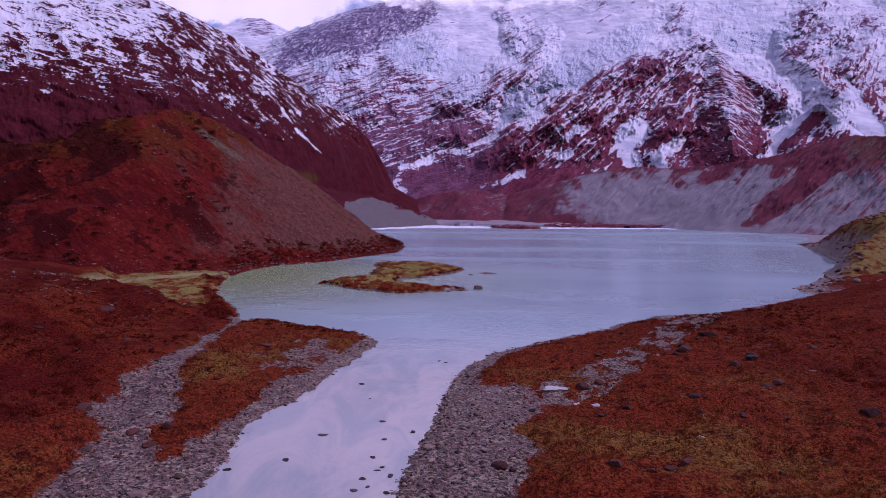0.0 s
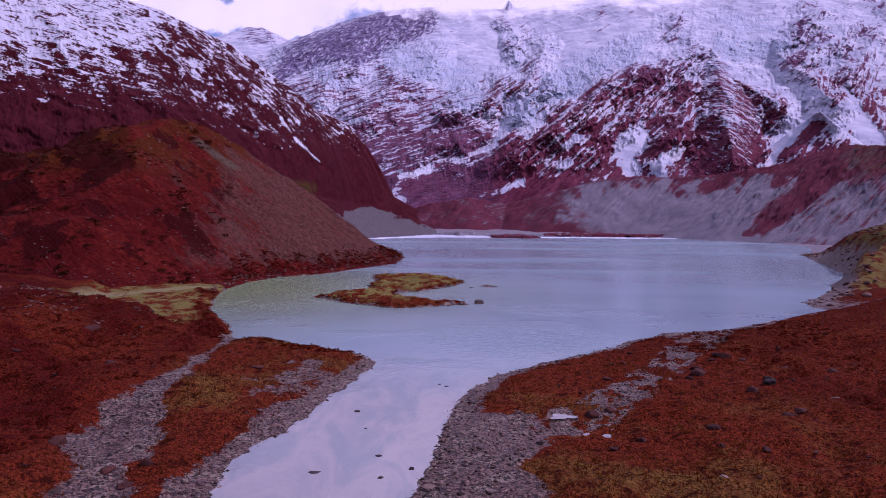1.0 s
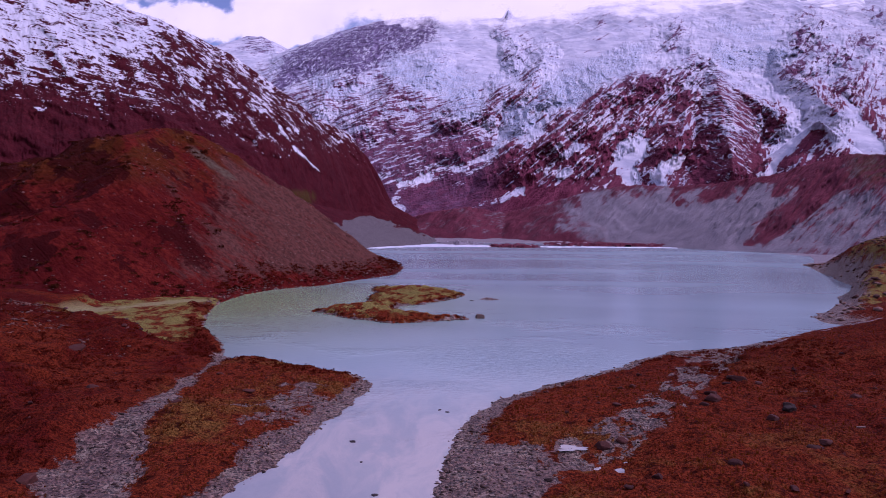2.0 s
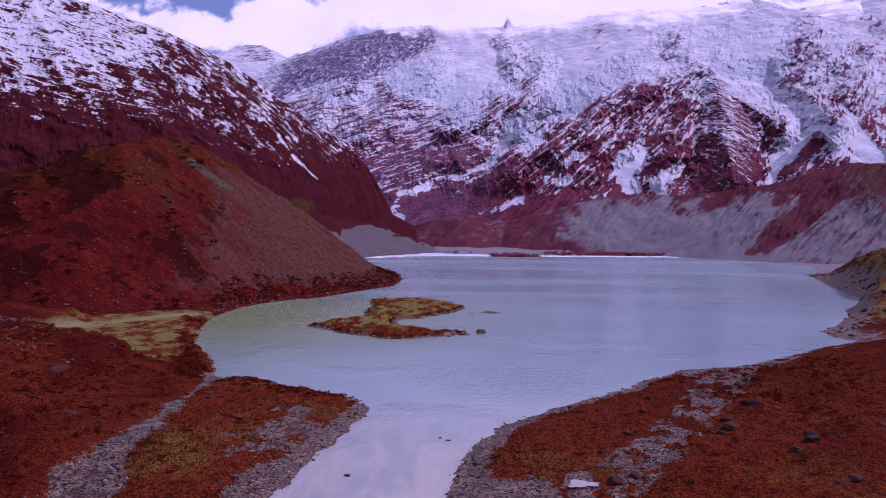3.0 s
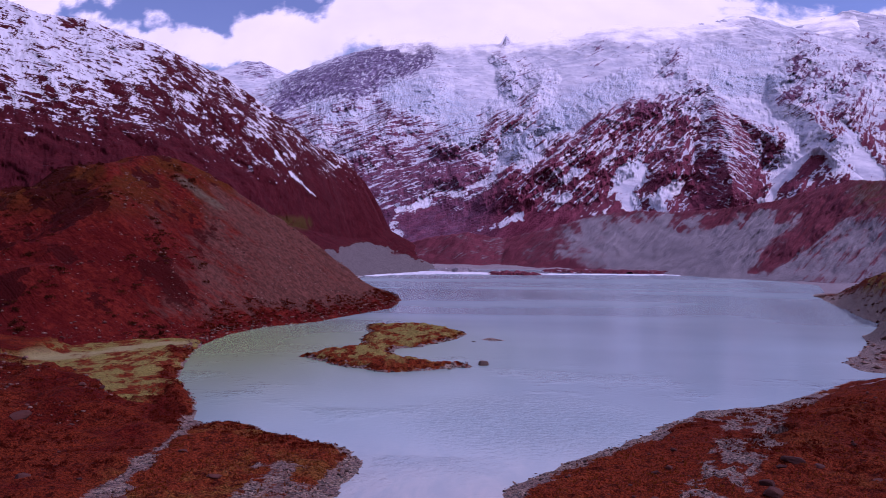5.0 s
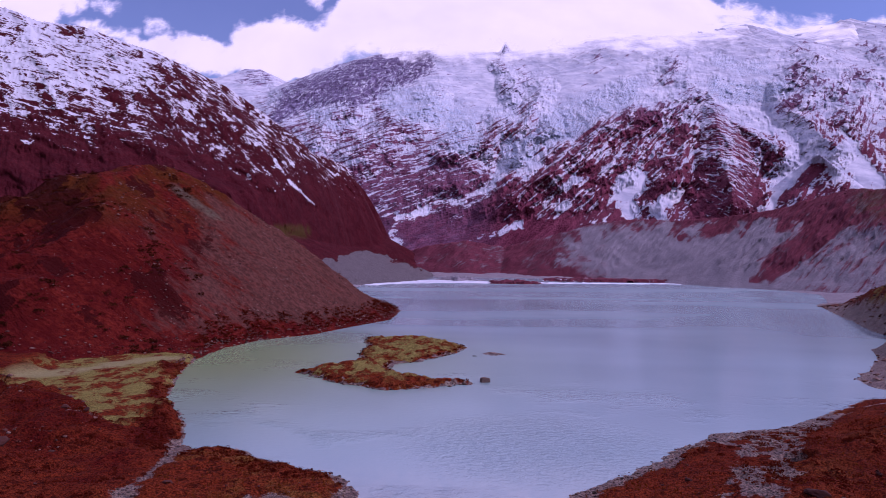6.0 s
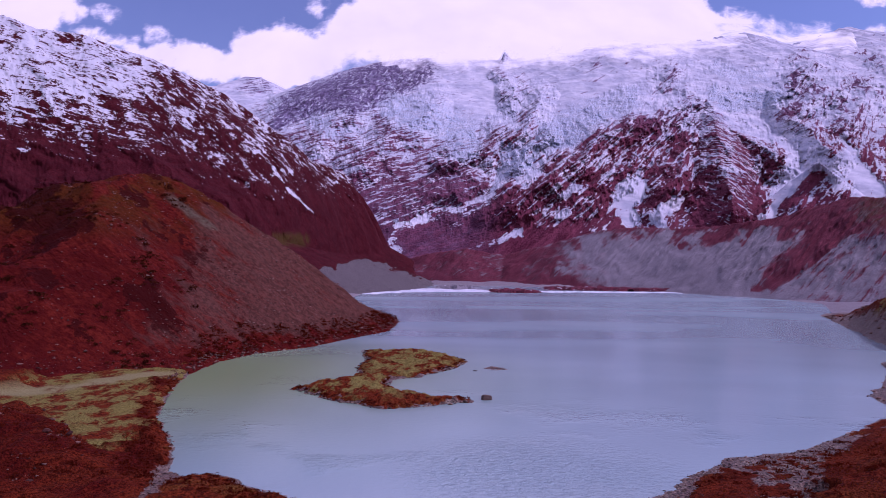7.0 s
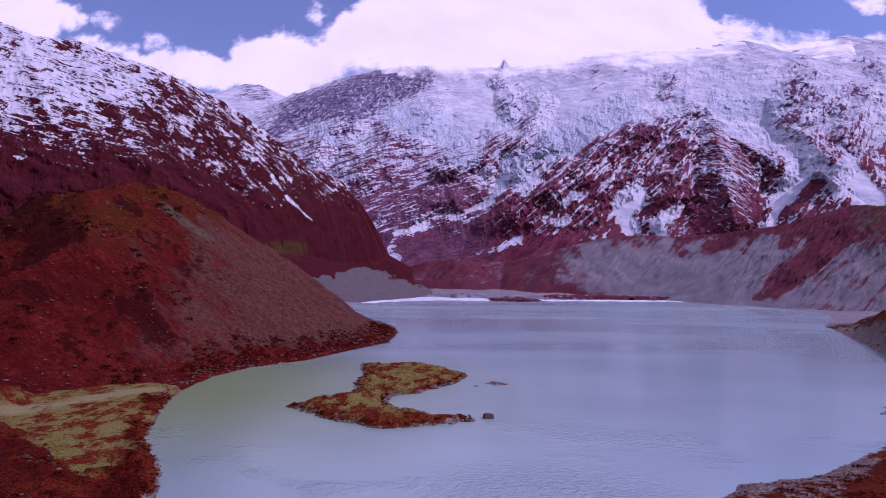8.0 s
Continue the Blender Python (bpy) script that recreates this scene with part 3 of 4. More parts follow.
flank = tagged(sheet("mountain", fx, fy, fz, FLANK, {"scree": scree, "snow": snow, "plant": plant, "east": east}, keep=fz > -2), "dark mountain flank with patchy snow along its upper half", "mountain")

# ---- lateral moraine wall along the far right shore ----
WALL_CREST = [(-60, 1660, 40), (30, 1620, 62), (101, 1600, 72), (181, 1600, 60), (272, 1580, 82), (373, 1520, 112), (435, 1480, 117), (502, 1420, 113), (552, 1340, 116), (607, 1270, 125), (646, 1210, 141), (670, 1150, 152), (700, 1000, 135), (720, 900, 120), (800, 600, 110)]
mx, my = fan(-5, 48, 620, 520, 1950, 280)
wob = fbm(mx / 60, my / 60, 3, 71) * 6
mz = ridge(mx + wob, my + wob, WALL_CREST, 0.52)
mb, me = chart(mx, my, mz)
cut = strata(mb, me, 48, 60, 7.5, 5, 73, 0.6)
push = cut * 8 * step(mz, 4, 40) * (0.35 + 0.65 * step(mb, 380, 470))
mx, my = mx * (1 - push / 1200), my - push * my / 1200
mz += fbm(mx / 18, my / 18, 4, 75) * 1.6 * step(mz, 0, 15)
teeth = strata(mb, me, 48, 55, 9, 5, 73, 0.62)
warp = 16 * fbm(mb / 30, me / 22, 4, 77)
face = step(mb + 0.9 * me + 1.6 * warp, 150, 330) * step(me + 7 * teeth + warp - 0.05 * (mb - 300), 58, 20)
red = marks(mb + warp + 9 * teeth, me + 0.6 * warp, [([(507, -19), (545, 12), (602, 58)], 21, 1.0), ([(392, 31), (442, 42)], 9, 0.8)])
# the 0.30 base greys the valley floor to imitate distance haze; the face is scree
scree = 0.30 + 0.12 * fbm(mb / 25, me / 18, 4, 79) + 0.62 * face
scree = scree - (scree - 0.62 - 0.16 * teeth) * step(mb - 0.9 * me + warp, 450, 580)
scree = scree - 0.45 * np.clip(red, 0, 1) - (0.22 + 0.12 * teeth) * step(me + warp, 26, 56) * step(mb, 330, 440)
wall = tagged(sheet("moraine_wall", mx, my, mz, WALL, {"scree": scree, "snow": 0 * mz - 3, "plant": 0.6 * step(mb, 610, 660) * step(me, 45, 75)}, keep=mz > -2), "grey gullied lateral moraine wall above the far shore", "moraine")

# ---- the snow mountains behind ----
SUMMITS = [(-2600, 4250, 900), (-1796, 4250, 1030), (-1210, 4250, 1060), (-1047, 4250, 1114), (-948, 4250, 1117), (-881, 4250, 1045), (-749, 4250, 1048), (-486, 4250, 1161), (-224, 4300, 1249), (65, 4350, 1288), (495, 4350, 1281), (876, 4350, 1326), (1155, 4350, 1395), (1575, 4350, 1413), (1999, 4350, 1487), (2247, 4350, 1413), (2640, 4350, 1546), (2884, 4350, 1411), (3541, 4350, 1463), (4300, 4300, 1300)]
CLIFF = [(-212, 180), (-147, 206), (-76, 214), (-36, 227), (15, 268), (18, 291), (-45, 293), (-101, 277), (-148, 256), (-195, 235)]
PYRAMID = [(296, 207), (361, 227), (402, 244), (427, 236), (452, 195), (489, 176), (526, 153), (518, 129), (485, 79), (477, 54), (353, 49), (279, 53), (206, 43), (86, 28), (70, 40), (143, 90), (191, 131), (247, 172)]
BUTTRESS = [(518, 247), (551, 276), (593, 265), (618, 286), (675, 262), (701, 132), (635, 131), (601, 163), (551, 163), (535, 203), (522, 223)]
RIBS = [
    ([(377, 254), (415, 236), (431, 192), (440, 143), (452, 70)], 36, 1.0),
    ([(402, 240), (353, 219), (296, 207), (247, 168), (195, 126), (127, 77), (79, 32)], 34, 1.0),
    ([(419, 240), (443, 200), (485, 172), (522, 157)], 22, 0.8),
    ([(353, 210), (304, 157), (239, 107), (175, 49)], 24, 0.6),
    ([(390, 191), (362, 125), (337, 68)], 21, 0.6),
    ([(118, 309), (108, 274), (125, 246), (131, 222)], 12, 0.6),
    ([(165, 235), (157, 206), (125, 181), (101, 165), (45, 143)], 21, 0.7),
    ([(184, 182), (154, 163), (138, 137)], 16, 0.7),
    ([(576, 294), (535, 268), (520, 247)], 16, 0.7),
    ([(601, 265), (559, 240), (535, 223), (568, 195), (593, 162)], 24, 0.7),
    ([(675, 288), (643, 254), (618, 204)], 24, 0.6),
    ([(12, 215), (-43, 182), (-82, 141)], 24, 0.5),
    ([(-100, 217), (-123, 196), (-158, 155)], 20, 0.5),
    ([(70, 120), (-2, 78), (-41, 46)], 22, 0.5),
]
SPUR = [(868, 1900, 169), (973, 1900, 267), (1049, 1900, 321), (1094, 1850, 249), (1120, 1800, 202), (1206, 1800, 197)]
CRAGS_WEST = [
    ([(-244, 243), (-222, 245)], 12, 0.8),
    ([(-233, 214), (-212, 196)], 10, 0.7),
    ([(-115, 195), (-84, 213)], 8, 0.7),
    ([(-72, 208), (-36, 221)], 6, 0.8),
    ([(-66, 188), (-42, 198)], 12, 0.75),
    ([(-124, 178), (-92, 168)], 9, 0.55),
    ([(-41, 172), (-2, 181)], 10, 0.5),
    ([(6, 209), (25, 228)], 6, 0.75),
    ([(-186, 169), (-142, 176)], 8, 0.5),
    ([(56, 224), (62, 224)], 3, 0.6),
    ([(118, 299), (111, 272)], 4, 1.1),
    ([(108, 278), (131, 240)], 6, 0.8),
    ([(94, 266), (108, 255)], 4, 0.7),
    ([(137, 267), (146, 249)], 5, 0.7),
    ([(112, 245), (123, 229)], 5, 0.8),
    ([(161, 227), (149, 198), (117, 185), (85, 160)], 10, 0.7),
    ([(178, 177), (138, 145)], 10, 0.95),
    ([(-114, 148), (-51, 154)], 11, 0.4),
    ([(-82, 109), (-2, 122), (62, 120)], 24, 0.55),
    ([(-41, 70), (46, 99)], 16, 0.5),
    ([(-66, 133), (-19, 142)], 13, 0.45),
    ([(29, 167), (69, 156)], 7, 0.5),
]
CRAGS_MIDDLE = [
    ([(297, 200), (328, 199)], 14, 0.8),
    ([(288, 197), (247, 172), (207, 142), (158, 109), (111, 76), (47, 51)], 18, 0.6),
    ([(255, 147), (215, 106), (159, 81)], 16, 0.55),
    ([(337, 202), (312, 132), (256, 75), (208, 34)], 27, 0.5),
    ([(402, 236), (427, 200), (460, 172), (514, 153)], 12, 0.7),
    ([(378, 117), (419, 82), (468, 82)], 27, 0.75),
    ([(329, 108), (370, 113), (411, 118)], 13, 0.6),
    ([(369, 207), (402, 158)], 29, 0.4),
    ([(485, 119), (506, 107)], 21, 0.45),
    ([(-17, 38), (19, 35)], 19, 0.9),
    ([(47, 59), (127, 65)], 13, 0.6),
    ([(86, 144), (45, 139)], 14, 0.4),
]
CRAGS_EAST = [
    ([(518, 258), (551, 285)], 6, 0.7),
    ([(535, 235), (568, 264)], 6, 0.7),
    ([(568, 215), (610, 253)], 7, 0.6),
    ([(589, 195), (643, 233)], 7, 0.55),
    ([(618, 266), (668, 271)], 6, 0.6),
    ([(643, 208), (675, 226)], 6, 0.6),
    ([(535, 309), (564, 320)], 4, 0.7),
    ([(258, 296), (245, 277)], 4, 0.5),
    ([(522, 255), (547, 276), (576, 294)], 10, 0.8),
    ([(526, 225), (568, 254), (601, 232)], 12, 0.6),
    ([(535, 198), (593, 191), (626, 204)], 14, 0.45),
    ([(618, 280), (668, 246)], 9, 0.5),
    ([(631, 316), (675, 286)], 7, 0.75),
    ([(369, 286), (340, 257)], 5, 0.85),
    ([(372, 254), (382, 233)], 7, 0.8),
    ([(274, 315), (246, 279)], 5, 0.4),
    ([(522, 300), (560, 311)], 5, 0.7),
    ([(456, 328), (489, 333)], 6, 0.35),
    ([(651, 163), (676, 127)], 11, 0.6),
    ([(530, 66), (568, 84), (617, 86), (680, 64)], 13, 1.0),
    ([(547, 133), (576, 129)], 11, 0.35),
    ([(320, 238), (287, 209)], 5, 0.5),
]
SNOW_FIELDS = [
    ([(539, 124), (576, 151), (609, 123)], 10, 0.6),
    ([(3, 58), (-27, 52), (-41, 26), (-31, 6)], 9, 1.5),
    ([(102, 96), (46, 75), (11, 61)], 6, 0.5),
    ([(137, 42), (103, 26), (71, 18)], 6, 1.2),
    ([(309, 118), (292, 92), (298, 66)], 14, 1.4),
    ([(374, 95), (341, 74), (337, 62)], 10, 1.3),
    ([(313, 112), (268, 81)], 5, 0.9),
    ([(572, 177), (535, 153), (526, 104), (493, 67)], 10, 1.0),
    ([(477, 205), (551, 178)], 11, 0.7),
    ([(618, 163), (643, 118), (674, 92)], 14, 1.0),
    ([(166, 130), (134, 114)], 6, 0.8),
    ([(207, 76), (167, 61)], 6, 0.6),
    ([(239, 107), (207, 96)], 5, 0.6),
]
ICE_FALLS = [
    ([(295, 238), (222, 208), (174, 177), (142, 145)], 18, 0.8),
    ([(142, 145), (94, 108)], 13, 0.4),
    ([(-36, 222), (45, 196), (61, 164)], 24, 0.7),
    ([(427, 241), (510, 243)], 13, 1.0),
    ([(427, 282), (493, 275)], 11, 0.6),
    ([(190, 170), (206, 183), (255, 200)], 14, 0.6),
    ([(-107, 176), (-147, 192)], 16, 0.3),
]

ICE_CLIFFS = [
    ([(-210, 180), (-163, 198), (-115, 214), (-68, 228), (-36, 243), (-1, 265)], 40, 0.9),
    ([(423, 214), (452, 220), (514, 223)], 29, 0.9),
    ([(406, 258), (452, 262), (497, 267)], 14, 0.6),
    ([(21, 157), (61, 152), (85, 167)], 18, 0.5),
    ([(194, 188), (255, 211)], 13, 0.4),
    ([(-84, 217), (-20, 226)], 11, 0.4),
    ([(110, 145), (150, 176)], 11, 0.5),
]


def benches(b, e, cliffs):
    """Ice cliffs: an upright face over each line, with a flat bench behind its rim."""
    total = np.zeros(b.shape)
    for line, high, amount in cliffs:
        foot = np.interp(b, [p[0] for p in line], [p[1] for p in line])
        rise = e - foot
        ends = step(b, line[0][0] - 12, line[0][0] + 10) * step(b, line[-1][0] + 12, line[-1][0] - 10)
        total = total + amount * high * np.clip(rise / high, 0, 1) * step(rise, high * 4.2, high) * ends
    return total


sx, sy = fan(-21, 35, 1300, 1500, 4480, 480)
wob = fbm(sx / 260, sy / 260, 4, 81) * 16
sz = np.maximum(ridge(sx + wob, sy - wob, SUMMITS, 0.50), ridge(sx + wob * 0.3, sy, SPUR, 0.9))
sz = sz + (ridged(sx / 130, sy / 400, 4, 89, 0.5) - 1.1) * 8 * (0.55 + 0.45 * step(sx, 300, 1000)) * step(sz, 700, 1300)
sz = sz + 10 * (ridged(sx / 85, 0.3 + 0 * sx, 3, 93, 0.5) - 1.1) * step(sz, 1150, 1420) * step(sx, 1000, 1500)
sz = sz + 62 * np.exp(-(((1000 * sx / (sy - OUTLET[1]) - 118) / 5.5) ** 2)) * step(sy, 4150, 4260) * step(sy, 4480, 4380)
sb, se = chart(sx, sy, sz)
wb = sb + 10 * fbm(sb / 45, se / 45, 3, 82) + 3.5 * fbm(sb / 7, se / 7, 3, 101, 0.6)
we = se + 8 * fbm(sb / 40, se / 40, 3, 84) + 3.5 * fbm(sb / 7, se / 7, 3, 102, 0.6)
cliff = step(-outside(wb, we, CLIFF), -4, 5)
crags = np.minimum(0.75 * marks(wb, we, CRAGS_WEST + CRAGS_MIDDLE + CRAGS_EAST), 0.95)
for loop, amount in ((CLIFF, 1.05), (PYRAMID, 0.34), (BUTTRESS, 0.30)):
    crags = np.maximum(crags, 0.55 * crags + amount * step(-outside(wb, we, loop), -9, 10))
crags = blur(crags, 10)
fields = marks(wb, we, SNOW_FIELDS)
falls = marks(wb, we, ICE_FALLS)
ribs = blur(marks(wb, we, CRAGS_WEST + CRAGS_MIDDLE + CRAGS_EAST, tent=True), 3)
west = step(sb, 130, 60)
lee = step(sb, 385, 425) * step(sb, 500, 465)
gb, ge = sb + 13 * fbm(sb / 55, se / 45, 4, 110, 0.55), se + 13 * fbm(sb / 55, se / 45, 4, 111, 0.55)
grain = west * scatter(gb, ge, 24, 30, 12, 6, 83) + lee * scatter(gb, ge, -34, 30, 12, 6, 86) + (1 - west) * (1 - lee) * scatter(gb, ge, 40, 32, 11, 6, 88)
grain = grain + cliff * (scatter(gb, ge, 76, 40, 9, 6, 87) - grain)
buttes = west * strata(gb, ge, 30, 80, 40, 4, 104) + (1 - west) * strata(gb, ge, 48, 90, 36, 4, 105)
ice_grain = ridged(sb / 26 + se / 60, se / 12, 5, 90, 0.6) - 1.1
rocky = np.clip(crags + 0.75 * step(se, 215, 130), 0, 1.1) * (1 - np.clip(fields, 0, 1)) * (1 - 0.8 * np.clip(falls, 0, 1))
drifts = fbm(sb / 60 + se / 80, se / 34, 4, 94, 0.45)
forms = marks(wb, we, RIBS, tent=True)
push = forms * 150 + ribs * 20 + drifts * 14 + grain * (0.5 + 4 * rocky) + buttes * 16 * rocky + ice_grain * 10 * np.clip(falls, 0, 1)
push = push + benches(wb, we + 1.5 * fbm(sb / 40, se / 30, 3, 92), ICE_CLIFFS) * 2.2 * sy / 2700
push = push * (0.35 + 0.65 * step(se, 25, 120))
push = push * step(sz, 40, 200) * step(sy, 4360, 3500) * (0.45 + sy / 5000)
sx, sy, sz = sx * (1 - push / sy), sy - push, sz - push * (sz - OUTLET[2]) / sy
level, sunny = lie(sx, sy, sz)
level = blur(level, 1) - blur(level, 22) + 0.6 * (blur(sunny, 2) - blur(sunny, 40))
cover = 1.18 - 0.54 * step(se + 10 * fbm(sb / 30, se / 20, 3, 95), 222, 168) - 0.26 * step(se, 150, 85) - 1.1 * step(se + 14 * fbm(sb / 40, se / 30, 3, 91), 62, 34)
snow = cover - (0.58 + 0.40 * step(se, 150, 230)) * crags + 0.95 * fields + 0.6 * falls
snow = snow + 0.25 * level * np.clip(rocky, 0, 1) - 0.16 * grain * np.clip(0.1 + rocky, 0, 1)
ice = np.clip(falls, 0, 1) + 0.35 * step(se, 240, 200) * step(se, 140, 180) * (sb < 150)
# how much haze is painted on: the cliff, the upper crags, the west
haze = np.clip(0.85 * cliff + 0.5 * step(se, 170, 250) + 0.25 * west, 0, 1)
tagged(sheet("mountain", sx, sy, sz, MASSIF, {"snow": snow, "ice": ice, "haze": haze, "cliff": cliff, "west": west, "lee": lee}, keep=se > -6), "high snow-covered mountain with rock ribs and hanging glaciers", "mountain")

# ---- cloud resting on the summits ----


def make_cloud():
    m = bpy.data.materials.new("cloud")
    m.use_nodes = True
    n = Nodes(m.node_tree)
    at = n.add("ShaderNodeNewGeometry").outputs["Position"]
    edge = n.math("ADD", n.attr("body"), n.math("MULTIPLY", n.math("SUBTRACT", n.noise(n.stretch(at, 1, 0.3, 1.4), 0.006, 9, 0.64, 0.3), 0.5), 2.2))
    # emission stands in for sunlight on the cloud, level with the sky's clouds
    glow = n.add("ShaderNodeEmission")
    n.put(glow.inputs["Color"], n.mix(n.noise(at, 0.003, 5), (0.92, 0.91, 0.95, 1), (1.2, 1.18, 1.18, 1)))
    mixer = n.add("ShaderNodeMixShader")
    n.put(mixer.inputs[0], n.span(edge, -0.15, 0.95))
    n.put(mixer.inputs[1], n.add("ShaderNodeBsdfTransparent").outputs[0])
    n.put(mixer.inputs[2], glow.outputs[0])
    n.put(n.add("ShaderNodeOutputMaterial").inputs["Surface"], mixer.outputs[0])
    return m


CLOUD_BANK = [(-412, 285), (-370, 299), (-331, 302), (-287, 287), (-266, 291), (-262, 320), (-221, 326), (-181, 333), (-152, 319), (-134, 341), (-118, 359), (-87, 379), (-47, 440), (360, 440), (404, 388), (425, 368), (466, 366), (518, 348), (580, 352), (601, 338), (643, 346), (675, 352), (736, 352), (736, 318), (675, 322), (618, 316), (535, 318), (468, 324), (369, 303), (254, 298), (173, 287), (118, 280), (27, 278), (-77, 280), (-148, 260), (-203, 241), (-259, 256), (-306, 254), (-361, 275)]
CLOUD_PUFFS = [
    [(-653, 440), (-518, 440), (-508, 371), (-471, 352), (-472, 336), (-502, 329), (-509, 303), (-541, 298), (-650, 319)],
    [(-164, 366), (-154, 373), (-138, 363), (-143, 349), (-158, 350)],
    [(-390, 321), (-374, 328), (-353, 322), (-356, 313), (-384, 312)],
    [(-465, 354), (-453, 358), (-429, 337), (-437, 329), (-453, 336)],
    [(-487, 319), (-448, 315), (-401, 306), (-393, 290), (-432, 293), (-479, 304)],
    [(618, 402), (644, 411), (676, 404), (675, 392), (643, 386)],
]
cb, ce = np.meshgrid(np.linspace(-660, 740, 420), np.linspace(225, 450, 110))
cwb, cwe = cb + 7 * fbm(cb / 26, ce / 26, 5, 96, 0.6), ce + 7 * fbm(cb / 26, ce / 26, 5, 98, 0.6)
keel = np.interp(cb, [-412, -280, -203, -150, 0, 250, 450, 736], [292, 285, 275, 300, 322, 345, 352, 350])
inner = -outside(cwb, cwe, CLOUD_BANK)
body = np.where(inner > 0, inner / np.where(ce > keel, 13, 34), inner / np.where(ce > keel, 16, 13))
for puff in CLOUD_PUFFS:
    body = np.maximum(body, -outside(cwb, cwe, puff) / 15)
body = np.clip(body + 0.3 + 0.55 * step(cb, -90, -170) * step(ce, 320, 290) * step(inner, -14, 0), -1.5, 2.5)
top = np.interp(cb, [1000 * p[0] / (p[1] - OUTLET[1]) for p in SUMMITS], [p[2] for p in SUMMITS])
cy = np.minimum((OUTLET[2] + 0.5 * 4250 - top) / np.clip(0.5 - ce / 1000, 0.05, 1), 4250 + 4.5 * np.clip(ce - 295, 0, None)) - 70 + 150 * step(cb, 330, 430) + 22 * fbm(cb / 50, ce / 50, 4, 97)
tagged(sheet("backdrop_cloud", cb * cy / 1000, cy + OUTLET[1], ce * cy / 1000 + OUTLET[2], make_cloud(), {"body": body}, keep=body > -1.2), "white cloud lying along the summit ridge", "cloud", kind="structure")
# ---- small things: where they stand ----
def ground_at(x, y):
    return lay(np.array(x, float), np.array(y, float))


def hill_at(x, y):
    col, row = np.clip(((x + 420) / 1.2).astype(int), 0, hx.shape[1] - 1), np.clip(((y - 200) / 1.4).astype(int), 0, hx.shape[0] - 1)
    return HILL_HEIGHT[row, col]


def make_stone(name, dark, light, moss_colour):
    m, n, s, at = material(name)
    grain = n.noise(at, 6.0, 6, 0.7)
    tone = n.add("ShaderNodeObjectInfo").outputs["Random"]
    isle = n.add("ShaderNodeNewGeometry").outputs["Random Per Island"]
    mixed = n.math("FRACT", n.math("ADD", tone, isle))
    base = n.mix(n.span(n.math("ADD", n.math("MULTIPLY", mixed, 0.7), n.math("MULTIPLY", grain, 0.5)), 0.2, 0.95), dark, light)
    n.put(s["Base Color"], n.mix(n.span(n.noise(at, 1.7, 4, 0.6), 0.52, 0.66, 0, 0.6), base, moss_colour))
    s["Roughness"].default_value = 0.85
    s["Specular IOR Level"].default_value = 0.15
    n.put(s["Normal"], n.bump(grain, 0.5, 0.08))
    return m


def make_blades(name, dark, light):
    """Thin leaves that pass some of the light."""
    m = bpy.data.materials.new(name)
    m.use_nodes = True
    n = Nodes(m.node_tree)
    place = n.add("ShaderNodeNewGeometry")
    patch = n.span(n.noise(place.outputs["Position"], 0.11, 4, 0.6), 0.35, 0.65)
    colour = n.mix(n.math("MULTIPLY", n.math("ADD", place.outputs["Random Per Island"], patch), 0.5), dark, light)
    front, back, both = n.add("ShaderNodeBsdfDiffuse"), n.add("ShaderNodeBsdfTranslucent"), n.add("ShaderNodeMixShader")
    n.put(front.inputs["Color"], colour)
    n.put(back.inputs["Color"], colour)
    n.put(both.inputs[0], 0.5)
    n.put(both.inputs[1], front.outputs[0])
    n.put(both.inputs[2], back.outputs[0])
    n.put(n.add("ShaderNodeOutputMaterial").inputs["Surface"], both.outputs[0])
    return m


STONE = make_stone("river_stone", (0.018, 0.010, 0.008, 1), (0.25, 0.165, 0.125, 1), (0.085, 0.045, 0.032, 1))
RUBBLE = make_stone("rubble_stone", (0.04, 0.011, 0.008, 1), (0.21, 0.118, 0.088, 1), (0.08, 0.024, 0.015, 1))
RUSTY = make_stone("rusty_stone", (0.030, 0.008, 0.006, 1), (0.085, 0.028, 0.02, 1), (0.05, 0.012, 0.005, 1))
WET = make_stone("wet_dark_stone", (0.018, 0.012, 0.012, 1), (0.06, 0.045, 0.045, 1), (0.03, 0.025, 0.02, 1))
BLADES = make_blades("tussock_blades", (0.065, 0.009, 0.003, 1), (0.22, 0.062, 0.012, 1))
DARK_SCRUB = make_blades("dark_scrub_leaves", (0.030, 0.007, 0.004, 1), (0.085, 0.020, 0.008, 1))
SCRUB = make_blades("scrub_leaves", (0.045, 0.005, 0.003, 1), (0.135, 0.018, 0.007, 1))
rng = np.random.RandomState(21)


def boulder_mesh(name, seed, mat, flat):
    """An angular boulder of about 1 m: a ball cut by planes, then roughened."""
    bm = bmesh.new()
    bmesh.ops.create_icosphere(bm, subdivisions=3, radius=0.62)
    r = random.Random(seed)
    cuts = [(Vector((r.gauss(0, 1), r.gauss(0, 1), r.gauss(0.1, 0.8))).normalized(), r.uniform(0.3, 0.5)) for _ in range(9)]
    for v in bm.verts:
        for normal, reach in cuts:
            over = v.co.dot(normal) - reach
            if over > 0:
                v.co -= normal * over * 0.9
        v.co += v.co.normalized() * 0.05 * noise.noise(v.co * 4 + Vector((seed, 0, 0)))
        v.co.z *= flat
    mesh = bpy.data.meshes.new(name)
    bm.to_mesh(mesh)
    bm.free()
    mesh.materials.append(mat)
    return mesh


